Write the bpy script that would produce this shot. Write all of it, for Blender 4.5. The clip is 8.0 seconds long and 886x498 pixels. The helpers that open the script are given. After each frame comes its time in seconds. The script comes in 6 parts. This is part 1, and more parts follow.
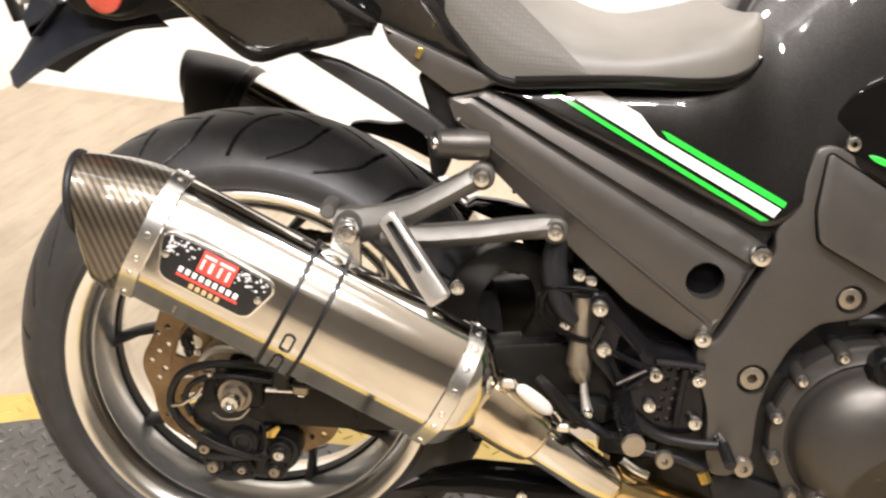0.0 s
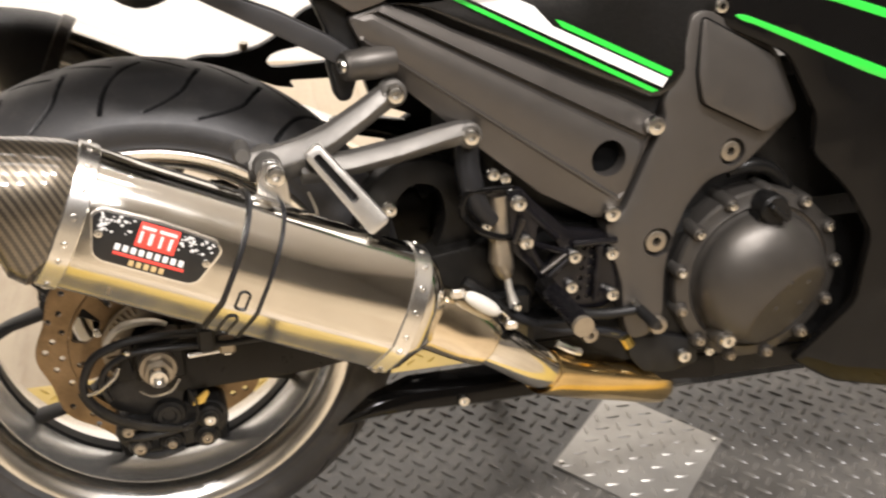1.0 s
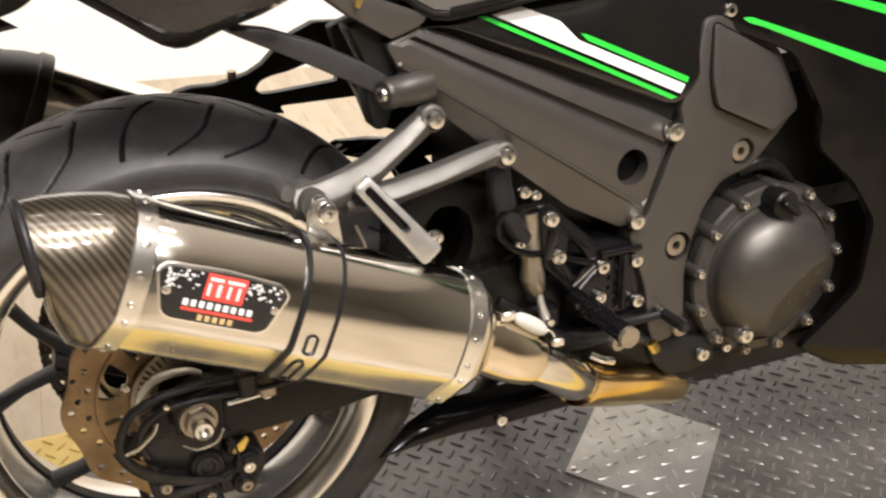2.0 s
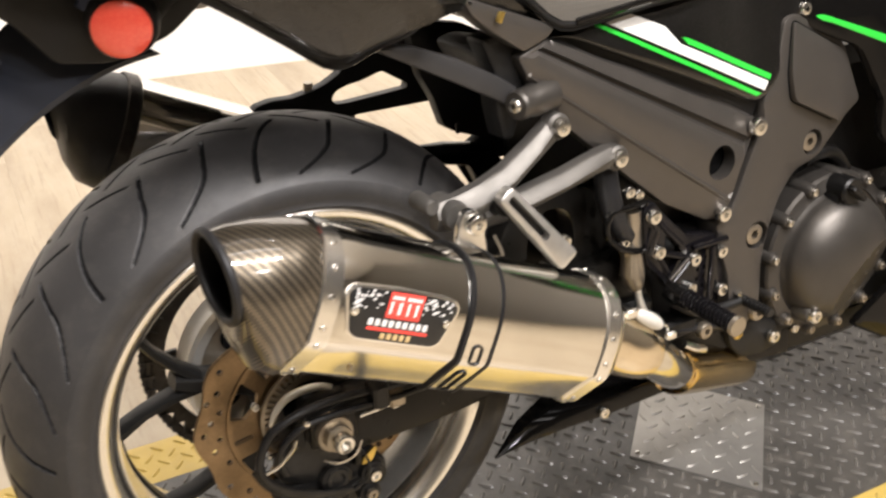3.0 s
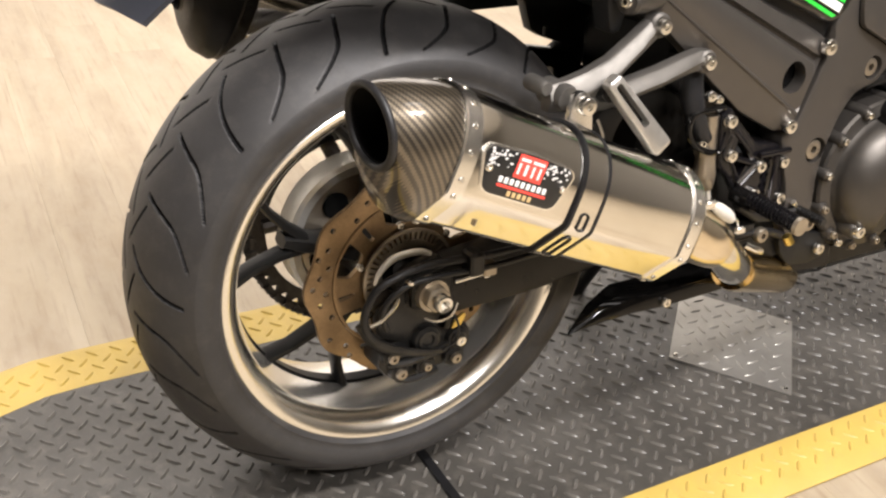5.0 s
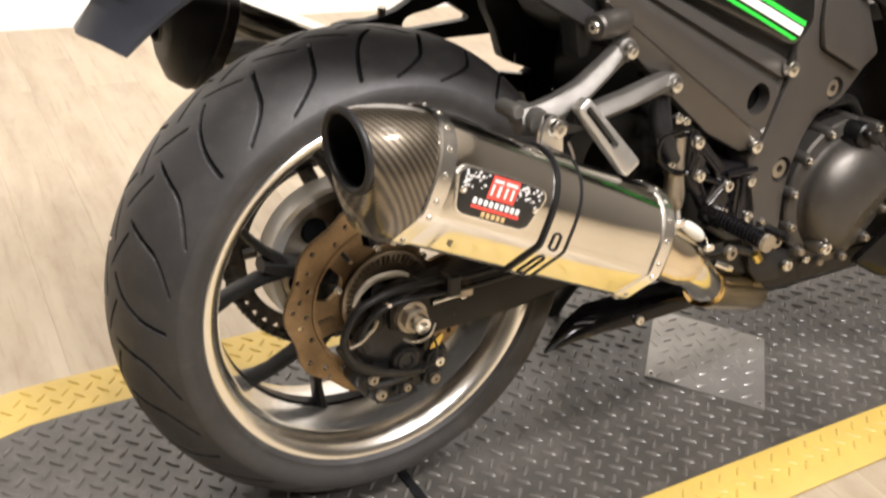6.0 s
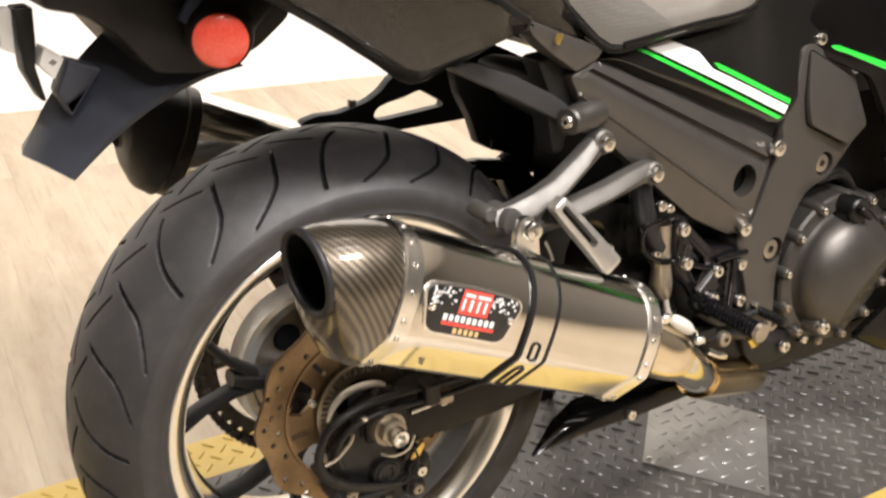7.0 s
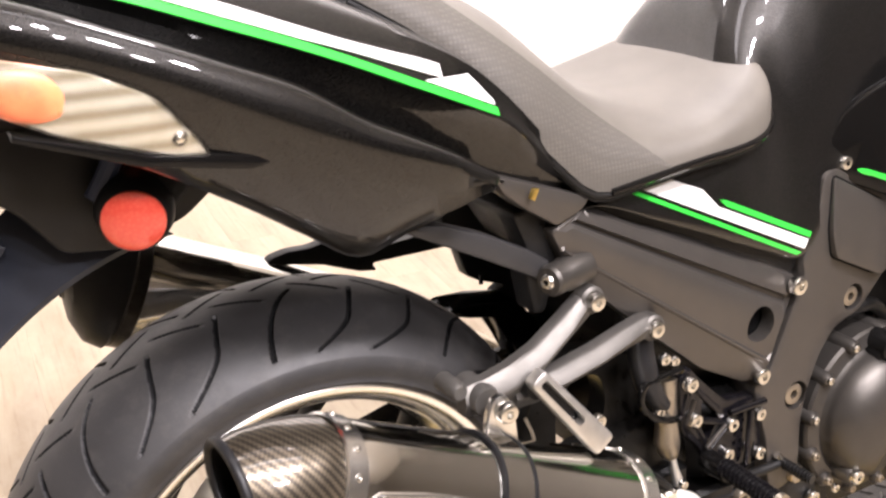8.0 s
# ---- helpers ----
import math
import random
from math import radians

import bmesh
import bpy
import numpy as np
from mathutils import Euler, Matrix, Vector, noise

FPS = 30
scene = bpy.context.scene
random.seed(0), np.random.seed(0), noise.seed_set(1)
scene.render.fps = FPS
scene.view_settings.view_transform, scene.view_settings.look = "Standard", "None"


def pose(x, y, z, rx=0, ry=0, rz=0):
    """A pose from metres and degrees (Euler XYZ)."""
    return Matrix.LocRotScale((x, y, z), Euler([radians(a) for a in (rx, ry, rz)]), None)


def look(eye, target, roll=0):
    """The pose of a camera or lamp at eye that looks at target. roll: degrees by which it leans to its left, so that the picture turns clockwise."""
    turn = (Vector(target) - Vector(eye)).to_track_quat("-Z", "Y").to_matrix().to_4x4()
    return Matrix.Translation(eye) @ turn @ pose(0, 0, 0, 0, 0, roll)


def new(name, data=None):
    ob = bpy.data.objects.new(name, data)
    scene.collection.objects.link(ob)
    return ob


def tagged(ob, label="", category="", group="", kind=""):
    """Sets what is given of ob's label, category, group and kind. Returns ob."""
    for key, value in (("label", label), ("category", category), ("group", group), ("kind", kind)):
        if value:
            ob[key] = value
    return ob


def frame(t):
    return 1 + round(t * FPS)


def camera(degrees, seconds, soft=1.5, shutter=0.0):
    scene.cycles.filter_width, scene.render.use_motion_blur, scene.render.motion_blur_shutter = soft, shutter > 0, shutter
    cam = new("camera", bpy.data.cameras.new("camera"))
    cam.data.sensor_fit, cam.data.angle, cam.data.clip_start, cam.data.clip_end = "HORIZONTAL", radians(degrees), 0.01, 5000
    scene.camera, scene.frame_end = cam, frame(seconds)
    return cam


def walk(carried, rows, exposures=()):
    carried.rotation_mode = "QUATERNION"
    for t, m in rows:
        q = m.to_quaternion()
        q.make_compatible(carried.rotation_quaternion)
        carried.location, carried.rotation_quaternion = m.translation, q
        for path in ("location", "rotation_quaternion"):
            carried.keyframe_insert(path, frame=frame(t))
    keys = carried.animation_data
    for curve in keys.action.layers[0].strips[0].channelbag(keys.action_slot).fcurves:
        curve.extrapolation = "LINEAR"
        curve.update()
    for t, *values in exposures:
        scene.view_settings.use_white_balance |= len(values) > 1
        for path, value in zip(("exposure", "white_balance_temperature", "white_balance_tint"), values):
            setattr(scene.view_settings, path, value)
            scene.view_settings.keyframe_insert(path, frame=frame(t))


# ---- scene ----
cam = camera(43.3, 8.0, 2.3, 0.4)
PATH = [
    (0, (0.281, -1.28, 1.021), (0.2, 0.558, 0.236), 4.4),
    (0.5, (0.181, -1.24, 1.013), (0.333, 0.568, 0.17), 2.5),
    (1, (0.021, -1.234, 1.016), (0.502, 0.478, 0.101), 1.1),
    (1.2, (-0.02, -1.237, 1.009), (0.562, 0.449, 0.104), 2.9),
    (2.3, (-0.194, -1.094, 1.045), (0.558, 0.507, 0.112), 0.5),
    (2.5, (-0.226, -1.073, 1.051), (0.563, 0.509, 0.117), 1.8),
    (3, (-0.382, -1.036, 1.068), (0.504, 0.485, 0.119), 0.4),
    (3.5, (-0.522, -1.043, 1.068), (0.474, 0.41, 0.12), 2.4),
    (4, (-0.565, -1.046, 1.064), (0.417, 0.423, 0.128), 4.6),
    (4.5, (-0.572, -1.063, 1.043), (0.344, 0.419, 0.062), 4.8),
    (4.7, (-0.573, -1.07, 1.035), (0.338, 0.392, 0.019), 5.2),
    (5.8, (-0.583, -1.1, 1.032), (0.372, 0.35, 0.04), 5.1),
    (6, (-0.588, -1.104, 1.04), (0.374, 0.359, 0.073), 4.8),
    (6.5, (-0.579, -1.101, 1.063), (0.408, 0.394, 0.174), 3.7),
    (7, (-0.515, -1.049, 1.077), (0.453, 0.452, 0.178), 2.4),
    (7.5, (-0.424, -0.96, 1.113), (0.52, 0.575, 0.244), 1.3),
    (8, (-0.348, -0.929, 1.14), (0.557, 0.639, 0.291), 0.6),
]
walk(cam, [(t, look(eye, target, roll)) for t, eye, target, roll in PATH], ((0.0, 0.08, 6400, 10), (1.0, -0.02, 6480, 10), (2.5, -0.08, 6480, 10), (3.5, 0.06, 6420, 10), (4.0, 0.10, 6420, 10), (4.7, 0.08, 6440, 10), (6.0, 0.03, 6450, 10), (6.5, 0.05, 6430, 10), (7.0, 0.05, 6420, 10), (7.5, 0.06, 6380, 12), (8.0, 0.28, 6280, 17)))

# ---- world, lamps, exposure ----
scene.view_settings.exposure = 0.0
world = bpy.data.worlds.new("room_air")
scene.world = world
world.use_nodes = True
world.node_tree.nodes["Background"].inputs[0].default_value = (1.0, 0.9, 0.78, 1)
world.node_tree.nodes["Background"].inputs[1].default_value = 0.042


def lamp(name, at, target, watts, size, colour=(1.0, 0.86, 0.68), shape="DISK", size_y=None, spread=180):
    data = bpy.data.lights.new(name, "AREA")
    data.energy, data.size, data.shape, data.color = watts, size, shape, colour
    data.spread = radians(spread)
    if size_y:
        data.size_y = size_y
    ob = new(name, data)
    ob.matrix_world = look(at, target)
    return ob


# rows of small ceiling spots, one long panel and a wash on the back wall
WARM = (1.0, 0.945, 0.925)
for x, y, watts in ((1.5, -1.65, 46), (0.85, -1.7, 46), (0.2, -1.7, 40), (-0.5, -1.6, 34), (1.1, -3.3, 40), (0.2, -3.3, 40), (-0.6, -3.2, 30)):
    lamp("ceiling_spot", (x, y, 3.2), (0.75 * x + 0.05, 0.15 * y + 0.2, 0.3), watts, 0.22, WARM)
lamp("ceiling_panel", (0.4, -0.5, 3.25), (0.4, -0.5, 0.0), 12, 2.6, WARM, "RECTANGLE", 0.3)
lamp("wall_wash", (-0.5, 1.0, 3.2), (-0.4, 1.9, 0.6), 34, 0.5, WARM, "RECTANGLE", 0.25)
lamp("wall_wash", (1.3, 0.8, 3.2), (1.5, 1.8, 0.6), 50, 0.5, WARM, "RECTANGLE", 0.25)


# ---- materials ----
def nodes_of(name):
    m = bpy.data.materials.new(name)
    m.use_nodes = True
    nt = m.node_tree
    return m, nt, nt.nodes["Principled BSDF"]


def link(nt, a, b):
    nt.links.new(a, b)


def mixed(nt, fac, a, b, kind="MIX"):
    n = nt.nodes.new("ShaderNodeMix")
    n.data_type, n.blend_type = "RGBA", kind
    for sock, v in ((n.inputs[0], fac), (n.inputs[6], a), (n.inputs[7], b)):
        if hasattr(v, "links"):
            link(nt, v, sock)
        elif isinstance(v, (int, float)):
            sock.default_value = v
        else:
            sock.default_value = (*v, 1)
    return n.outputs[2]


def noise_tex(nt, scale, detail=4, rough=0.6, stretch=(1, 1, 1)):
    tc = nt.nodes.new("ShaderNodeTexCoord")
    mp = nt.nodes.new("ShaderNodeMapping")
    mp.inputs["Scale"].default_value = stretch
    n = nt.nodes.new("ShaderNodeTexNoise")
    n.inputs["Scale"].default_value, n.inputs["Detail"].default_value, n.inputs["Roughness"].default_value = scale, detail, rough
    link(nt, tc.outputs["Object"], mp.inputs["Vector"])
    link(nt, mp.outputs[0], n.inputs["Vector"])
    return n.outputs["Fac"]


def ramp(nt, fac, lo, hi):
    n = nt.nodes.new("ShaderNodeMapRange")
    n.inputs[1].default_value, n.inputs[2].default_value = lo, hi
    link(nt, fac, n.inputs[0])
    return n.outputs[0]


def mat(name, base, rough=0.5, metal=0.0, vary=0.15, scale=12.0, grain=300.0, bump=0.0, coat=0.0, rvary=0.1, stretch=(1, 1, 1), dust=0.0, spec=0.5):
    m, nt, b = nodes_of(name)
    b.inputs["Specular IOR Level"].default_value = spec
    big = ramp(nt, noise_tex(nt, scale, 5, 0.6), 0.3, 0.7)
    fine = noise_tex(nt, grain, 3, 0.6, stretch)
    dark = tuple(c * (1 - vary) for c in base)
    light = tuple(min(1, c * (1 + vary)) for c in base)
    col = mixed(nt, big, dark, light)
    col = mixed(nt, 0.25 * min(1, vary * 4), col, fine, "OVERLAY")
    if dust:
        col = mixed(nt, ramp(nt, noise_tex(nt, 30, 6, 0.75), 0.5, 0.85), col, mixed(nt, dust, base, (0.3, 0.27, 0.23)))
    link(nt, col, b.inputs["Base Color"])
    b.inputs["Metallic"].default_value = metal
    r = nt.nodes.new("ShaderNodeMapRange")
    r.inputs[3].default_value, r.inputs[4].default_value = max(0.02, rough - rvary * rough), min(1, rough + rvary * rough)
    link(nt, ramp(nt, noise_tex(nt, scale * 3, 4), 0.3, 0.7), r.inputs[0])
    link(nt, r.outputs[0], b.inputs["Roughness"])
    if coat:
        b.inputs["Coat Weight"].default_value = coat
        b.inputs["Coat Roughness"].default_value = 0.06
    if bump:
        bp = nt.nodes.new("ShaderNodeBump")
        bp.inputs["Strength"].default_value, bp.inputs["Distance"].default_value = 0.6, bump
        link(nt, fine, bp.inputs["Height"])
        link(nt, bp.outputs[0], b.inputs["Normal"])
    return m


M_CHROME = mat("polished_steel", (0.80, 0.775, 0.72), 0.11, 1.0, 0.04, 9, 260, 0, 0, 0.25, (0.15, 1, 1))
M_RING = mat("brushed_steel", (0.94, 0.92, 0.89), 0.24, 1.0, 0.08, 20, 500)
M_PIPE = mat("heat_tinted_steel", (0.80, 0.70, 0.54), 0.17, 1.0, 0.14, 14, 300)
M_BOLT = mat("zinc_steel", (0.80, 0.78, 0.73), 0.22, 1.0, 0.1, 60, 600)
M_RIM = mat("polished_alloy_lip", (0.95, 0.935, 0.885), 0.22, 1.0, 0.02, 14, 400, 0, 0, 0.08)
M_BARREL = mat("silver_rim_paint", (0.92, 0.91, 0.88), 0.22, 0.9, 0.06, 12, 500)
M_SPOKE = mat("black_cast_alloy", (0.009, 0.0088, 0.0085), 0.42, 0.0, 0.2, 30, 700, 0.0002, spec=0.22)
M_RUBBER = mat("tyre_rubber", (0.0335, 0.0325, 0.0325), 0.52, 0.0, 0.16, 14, 500, 0.0003, dust=0.12)
# darker rubber that paints the shade inside the tread grooves
M_GROOVE = mat("shaded_groove_rubber", (0.010, 0.010, 0.0105), 0.8, 0.0, 0.2, 40, 600, spec=0.15)
M_BRONZE = mat("bronze_grey_satin_plastic", (0.108, 0.099, 0.090), 0.42, 0.74, 0.06, 10, 900, 0.0001)
M_COVER = mat("bronze_engine_paint", (0.080, 0.0735, 0.066), 0.40, 0.7, 0.08, 16, 900, 0.0001)
M_ARM = mat("satin_cast_aluminium", (0.150, 0.142, 0.130), 0.52, 0.8, 0.10, 20, 700, 0.0002)
M_PEG = mat("bright_aluminium", (0.66, 0.64, 0.60), 0.36, 0.9, 0.12, 30, 700)
M_GLOSS = mat("gloss_black_paint", (0.0045, 0.0042, 0.004), 0.07, 0.0, 0.2, 14, 500, 0, 0.0, spec=0.24)
M_ANODISED = mat("black_anodised_metal", (0.006, 0.0055, 0.0065), 0.2, 0.0, 0.25, 40, 700, 0.0001, spec=0.3)
M_RUBBER_LIP = mat("dark_outlet_rim", (0.016, 0.016, 0.017), 0.45, 0.0, 0.2, 60, 700, spec=0.35)
M_FAIR = mat("black_fairing_paint", (0.0045, 0.0042, 0.004), 0.08, 0.0, 0.2, 14, 500, spec=0.22)

M_BLACK = mat("satin_black_plastic", (0.008, 0.0078, 0.0076), 0.45, 0.0, 0.25, 22, 800, 0.0003, spec=0.34)
M_ENGINE = mat("dark_engine_metal", (0.007, 0.0068, 0.0066), 0.3, 0.1, 0.3, 25, 500, 0.0004, spec=0.3)
M_SWING = mat("swingarm_dark_metal", (0.014, 0.013, 0.0115), 0.30, 0.3, 0.25, 18, 500, spec=0.25)
M_HOSE = mat("black_rubber_hose", (0.011, 0.011, 0.012), 0.36, 0.0, 0.2, 50, 600, spec=0.36)
M_FLAP = mat("grey_mud_flap_plastic", (0.030, 0.034, 0.046), 0.48, 0.0, 0.12, 14, 600, 0.0002)
M_DISC = mat("bronze_brake_disc", (0.245, 0.172, 0.10), 0.40, 0.9, 0.3, 25, 500)
M_TONE = mat("tone_ring_steel", (0.38, 0.335, 0.27), 0.36, 0.9, 0.12, 30, 500)
M_CALIPER = mat("brake_caliper_grey", (0.018, 0.0178, 0.0175), 0.32, 0.25, 0.4, 35, 500, 0.0005, dust=0.12, spec=0.4)
M_BRASS = mat("yellow_brass", (0.75, 0.55, 0.16), 0.3, 1.0, 0.1, 40, 500)
M_HUB = mat("silver_hub_alloy", (0.82, 0.80, 0.75), 0.45, 0.9, 0.1, 25, 500)
M_GREEN = mat("green_decal", (0.03, 0.55, 0.05), 0.22, 0.0, 0.04, 10, 500, 0, 0.6)
M_WHITE = mat("white_decal", (0.80, 0.79, 0.76), 0.25, 0.0, 0.03, 10, 500, 0, 0.6)
M_PLATE = mat("black_badge", (0.012, 0.012, 0.012), 0.35, 0.0, 0.2, 60, 900)
M_BADGE_RED = mat("red_badge_print", (0.84, 0.075, 0.055), 0.4, 0.0, 0.06, 40, 700)
M_BADGE_WHITE = mat("silver_badge_print", (0.72, 0.71, 0.69), 0.4, 0.0, 0.08, 60, 700)
M_BADGE_GOLD = mat("gold_badge_print", (0.62, 0.45, 0.22), 0.4, 0.2, 0.08, 60, 700)
M_MAT = mat("black_vinyl_mat", (0.059, 0.055, 0.049), 0.31, 0.0, 0.3, 5, 700, 0.0004, dust=0.36)
# paler than the mat, so the colour carries the bars' bright glints
M_LUG = mat("worn_tread_with_glints", (0.110, 0.1035, 0.0935), 0.24, 0.0, 0.3, 5, 700, 0.0002, dust=0.3)
M_YELLOW = mat("yellow_vinyl_border", (0.50, 0.355, 0.085), 0.45, 0.0, 0.12, 6, 700, 0.0004, dust=0.14)
M_ALU = mat("aluminium_tread_plate", (0.33, 0.318, 0.295), 0.40, 0.7, 0.12, 14, 500)
M_WALL = mat("white_wall_paint", (0.86, 0.84, 0.80), 0.7, 0.0, 0.02, 3, 400, 0.0003)
M_CEIL = mat("ceiling_paint", (0.80, 0.785, 0.76), 0.8, 0.0, 0.03, 3, 300, 0.0003)
M_GREYWALL = mat("grey_wall_paint", (0.20, 0.188, 0.168), 0.7, 0.0, 0.04, 3, 400, 0.0003)
# near-black: soot in the outlets, painted shade in holes and gaps
M_DARK = mat("soot_and_hole_shade", (0.005, 0.005, 0.005), 0.9, 0.0, 0.3, 40, 500, spec=0.05)
M_AMBER = mat("amber_lens", (0.58, 0.15, 0.055), 0.45, 0.0, 0.15, 60, 500)
M_RAIL = mat("dark_grey_rail_plastic", (0.030, 0.029, 0.029), 0.42, 0.0, 0.15, 20, 600, 0.0002, spec=0.4)
M_GOLD = mat("golden_tinted_steel", (0.80, 0.60, 0.30), 0.14, 1.0, 0.16, 14, 300)
M_SLEEVE = mat("pale_silicone_sleeve", (0.55, 0.53, 0.48), 0.35, 0.0, 0.1, 60, 600)
M_CHAIN = mat("chain_steel", (0.05, 0.045, 0.04), 0.4, 0.8, 0.3, 80, 500)
M_SIGN = mat("white_painted_metal", (0.72, 0.71, 0.68), 0.4, 0.2, 0.08, 40, 500)


M_RUBBER.node_tree.nodes["Principled BSDF"].inputs["Sheen Weight"].default_value = 0.05
M_RUBBER.node_tree.nodes["Principled BSDF"].inputs["Sheen Tint"].default_value = (0.9, 0.82, 0.76, 1)


def flake_paint(name, coat_rough, low, high):
    """Near-black paint with fine bright flakes under a clear coat."""
    m, nt, b = nodes_of(name)
    tc = nt.nodes.new("ShaderNodeTexCoord")
    v = nt.nodes.new("ShaderNodeTexVoronoi")
    v.inputs["Scale"].default_value = 2200
    link(nt, tc.outputs["Object"], v.inputs["Vector"])
    sp = nt.nodes.new("ShaderNodeSeparateColor")
    link(nt, v.outputs["Color"], sp.inputs[0])
    col = mixed(nt, ramp(nt, sp.outputs[0], 0.55, 1.0), low, high)
    link(nt, col, b.inputs["Base Color"])
    b.inputs["Metallic"].default_value = 0.85
    r = nt.nodes.new("ShaderNodeMapRange")
    r.inputs[3].default_value, r.inputs[4].default_value = 0.32, 0.46
    link(nt, sp.outputs[1], r.inputs[0])
    link(nt, r.outputs[0], b.inputs["Roughness"])
    b.inputs["Coat Weight"].default_value = 1.0
    b.inputs["Coat Roughness"].default_value = coat_rough
    return m


def red_lens():
    m, nt, b = nodes_of("red_reflector_lens")
    tc = nt.nodes.new("ShaderNodeTexCoord")
    v = nt.nodes.new("ShaderNodeTexVoronoi")
    v.inputs["Scale"].default_value = 320
    link(nt, tc.outputs["Object"], v.inputs["Vector"])
    col = mixed(nt, ramp(nt, v.outputs["Distance"], 0.0, 0.7), (0.98, 0.14, 0.085), (0.93, 0.10, 0.065))
    link(nt, col, b.inputs["Base Color"])
    b.inputs["Roughness"].default_value = 0.22
    b.inputs["Coat Weight"].default_value = 0.8
    bp = nt.nodes.new("ShaderNodeBump")
    bp.inputs["Strength"].default_value, bp.inputs["Distance"].default_value = 0.12, 0.0003
    link(nt, v.outputs["Distance"], bp.inputs["Height"])
    link(nt, bp.outputs[0], b.inputs["Normal"])
    return m


def seat_leather(name, base, knit):
    m, nt, b = nodes_of(name)
    tc = nt.nodes.new("ShaderNodeTexCoord")
    v = nt.nodes.new("ShaderNodeTexVoronoi")
    v.inputs["Scale"].default_value = 230 if knit else 700
    v.inputs["Randomness"].default_value = 0.15 if knit else 1.0
    link(nt, tc.outputs["Object"], v.inputs["Vector"])
    big = ramp(nt, noise_tex(nt, 9, 5), 0.3, 0.7)
    col = mixed(nt, big, tuple(c * 0.82 for c in base), tuple(c * 1.15 for c in base))
    if knit:
        col = mixed(nt, ramp(nt, v.outputs["Distance"], 0.1, 0.5), col, tuple(c * 0.74 for c in base))
    link(nt, col, b.inputs["Base Color"])
    b.inputs["Roughness"].default_value = 0.62 if knit else 0.45
    bp = nt.nodes.new("ShaderNodeBump")
    bp.inputs["Strength"].default_value, bp.inputs["Distance"].default_value = (0.5, 0.0008) if knit else (0.35, 0.0004)
    link(nt, v.outputs["Distance"], bp.inputs["Height"])
    link(nt, bp.outputs[0], b.inputs["Normal"])
    return m


def carbon():
    m, nt, b = nodes_of("carbon_weave")
    tc = nt.nodes.new("ShaderNodeTexCoord")
    mp = nt.nodes.new("ShaderNodeMapping")
    mp.inputs["Rotation"].default_value = (0, radians(-20), 0)
    mp.inputs["Scale"].default_value = (400, 400, 400)
    sp = nt.nodes.new("ShaderNodeSeparateXYZ")
    link(nt, tc.outputs["Object"], mp.inputs["Vector"])
    link(nt, mp.outputs[0], sp.inputs[0])

    def op(kind, a, bb=0.0):
        n = nt.nodes.new("ShaderNodeMath")
        n.operation = kind
        for i, v in enumerate((a, bb)):
            if hasattr(v, "links"):
                link(nt, v, n.inputs[i])
            else:
                n.inputs[i].default_value = v
        return n.outputs[0]

    u = op("FLOOR", sp.outputs[0])
    w = op("FLOOR", op("ADD", sp.outputs[2], op("MULTIPLY", sp.outputs[1], 0.7)))
    tw = op("LESS_THAN", op("FRACT", op("MULTIPLY", op("ADD", u, w), 0.25)), 0.5)
    grain = noise_tex(nt, 160, 3)
    bright = mixed(nt, grain, (0.12, 0.099, 0.07), (0.205, 0.17, 0.122))
    col = mixed(nt, tw, (0.055, 0.046, 0.035), bright)
    link(nt, col, b.inputs["Base Color"])
    b.inputs["Metallic"].default_value = 0.75
    b.inputs["Roughness"].default_value = 0.34
    b.inputs["Coat Weight"].default_value = 1.0
    b.inputs["Coat Roughness"].default_value = 0.09
    b.inputs["Coat IOR"].default_value = 1.6
    return m


def lamp_reflector():
    m, nt, b = nodes_of("ribbed_lamp_reflector")
    tc = nt.nodes.new("ShaderNodeTexCoord")
    wv = nt.nodes.new("ShaderNodeTexWave")
    wv.bands_direction = "Z"
    wv.inputs["Scale"].default_value = 22
    wv.inputs["Distortion"].default_value = 0.5
    link(nt, tc.outputs["Object"], wv.inputs["Vector"])
    link(nt, mixed(nt, wv.outputs["Fac"], (0.25, 0.22, 0.15), (0.52, 0.49, 0.40)), b.inputs["Base Color"])
    b.inputs["Metallic"].default_value = 0.6
    b.inputs["Roughness"].default_value = 0.24
    return m


def lamp_glass():
    m, nt, b = nodes_of("clear_lamp_glass")
    b.inputs["Base Color"].default_value = (0.97, 0.96, 0.94, 1)
    b.inputs["Transmission Weight"].default_value = 1.0
    b.inputs["IOR"].default_value = 1.42
    wear = nt.nodes.new("ShaderNodeMapRange")
    wear.inputs[3].default_value, wear.inputs[4].default_value = 0.03, 0.16
    link(nt, noise_tex(nt, 60, 5), wear.inputs[0])
    link(nt, wear.outputs[0], b.inputs["Roughness"])
    return m


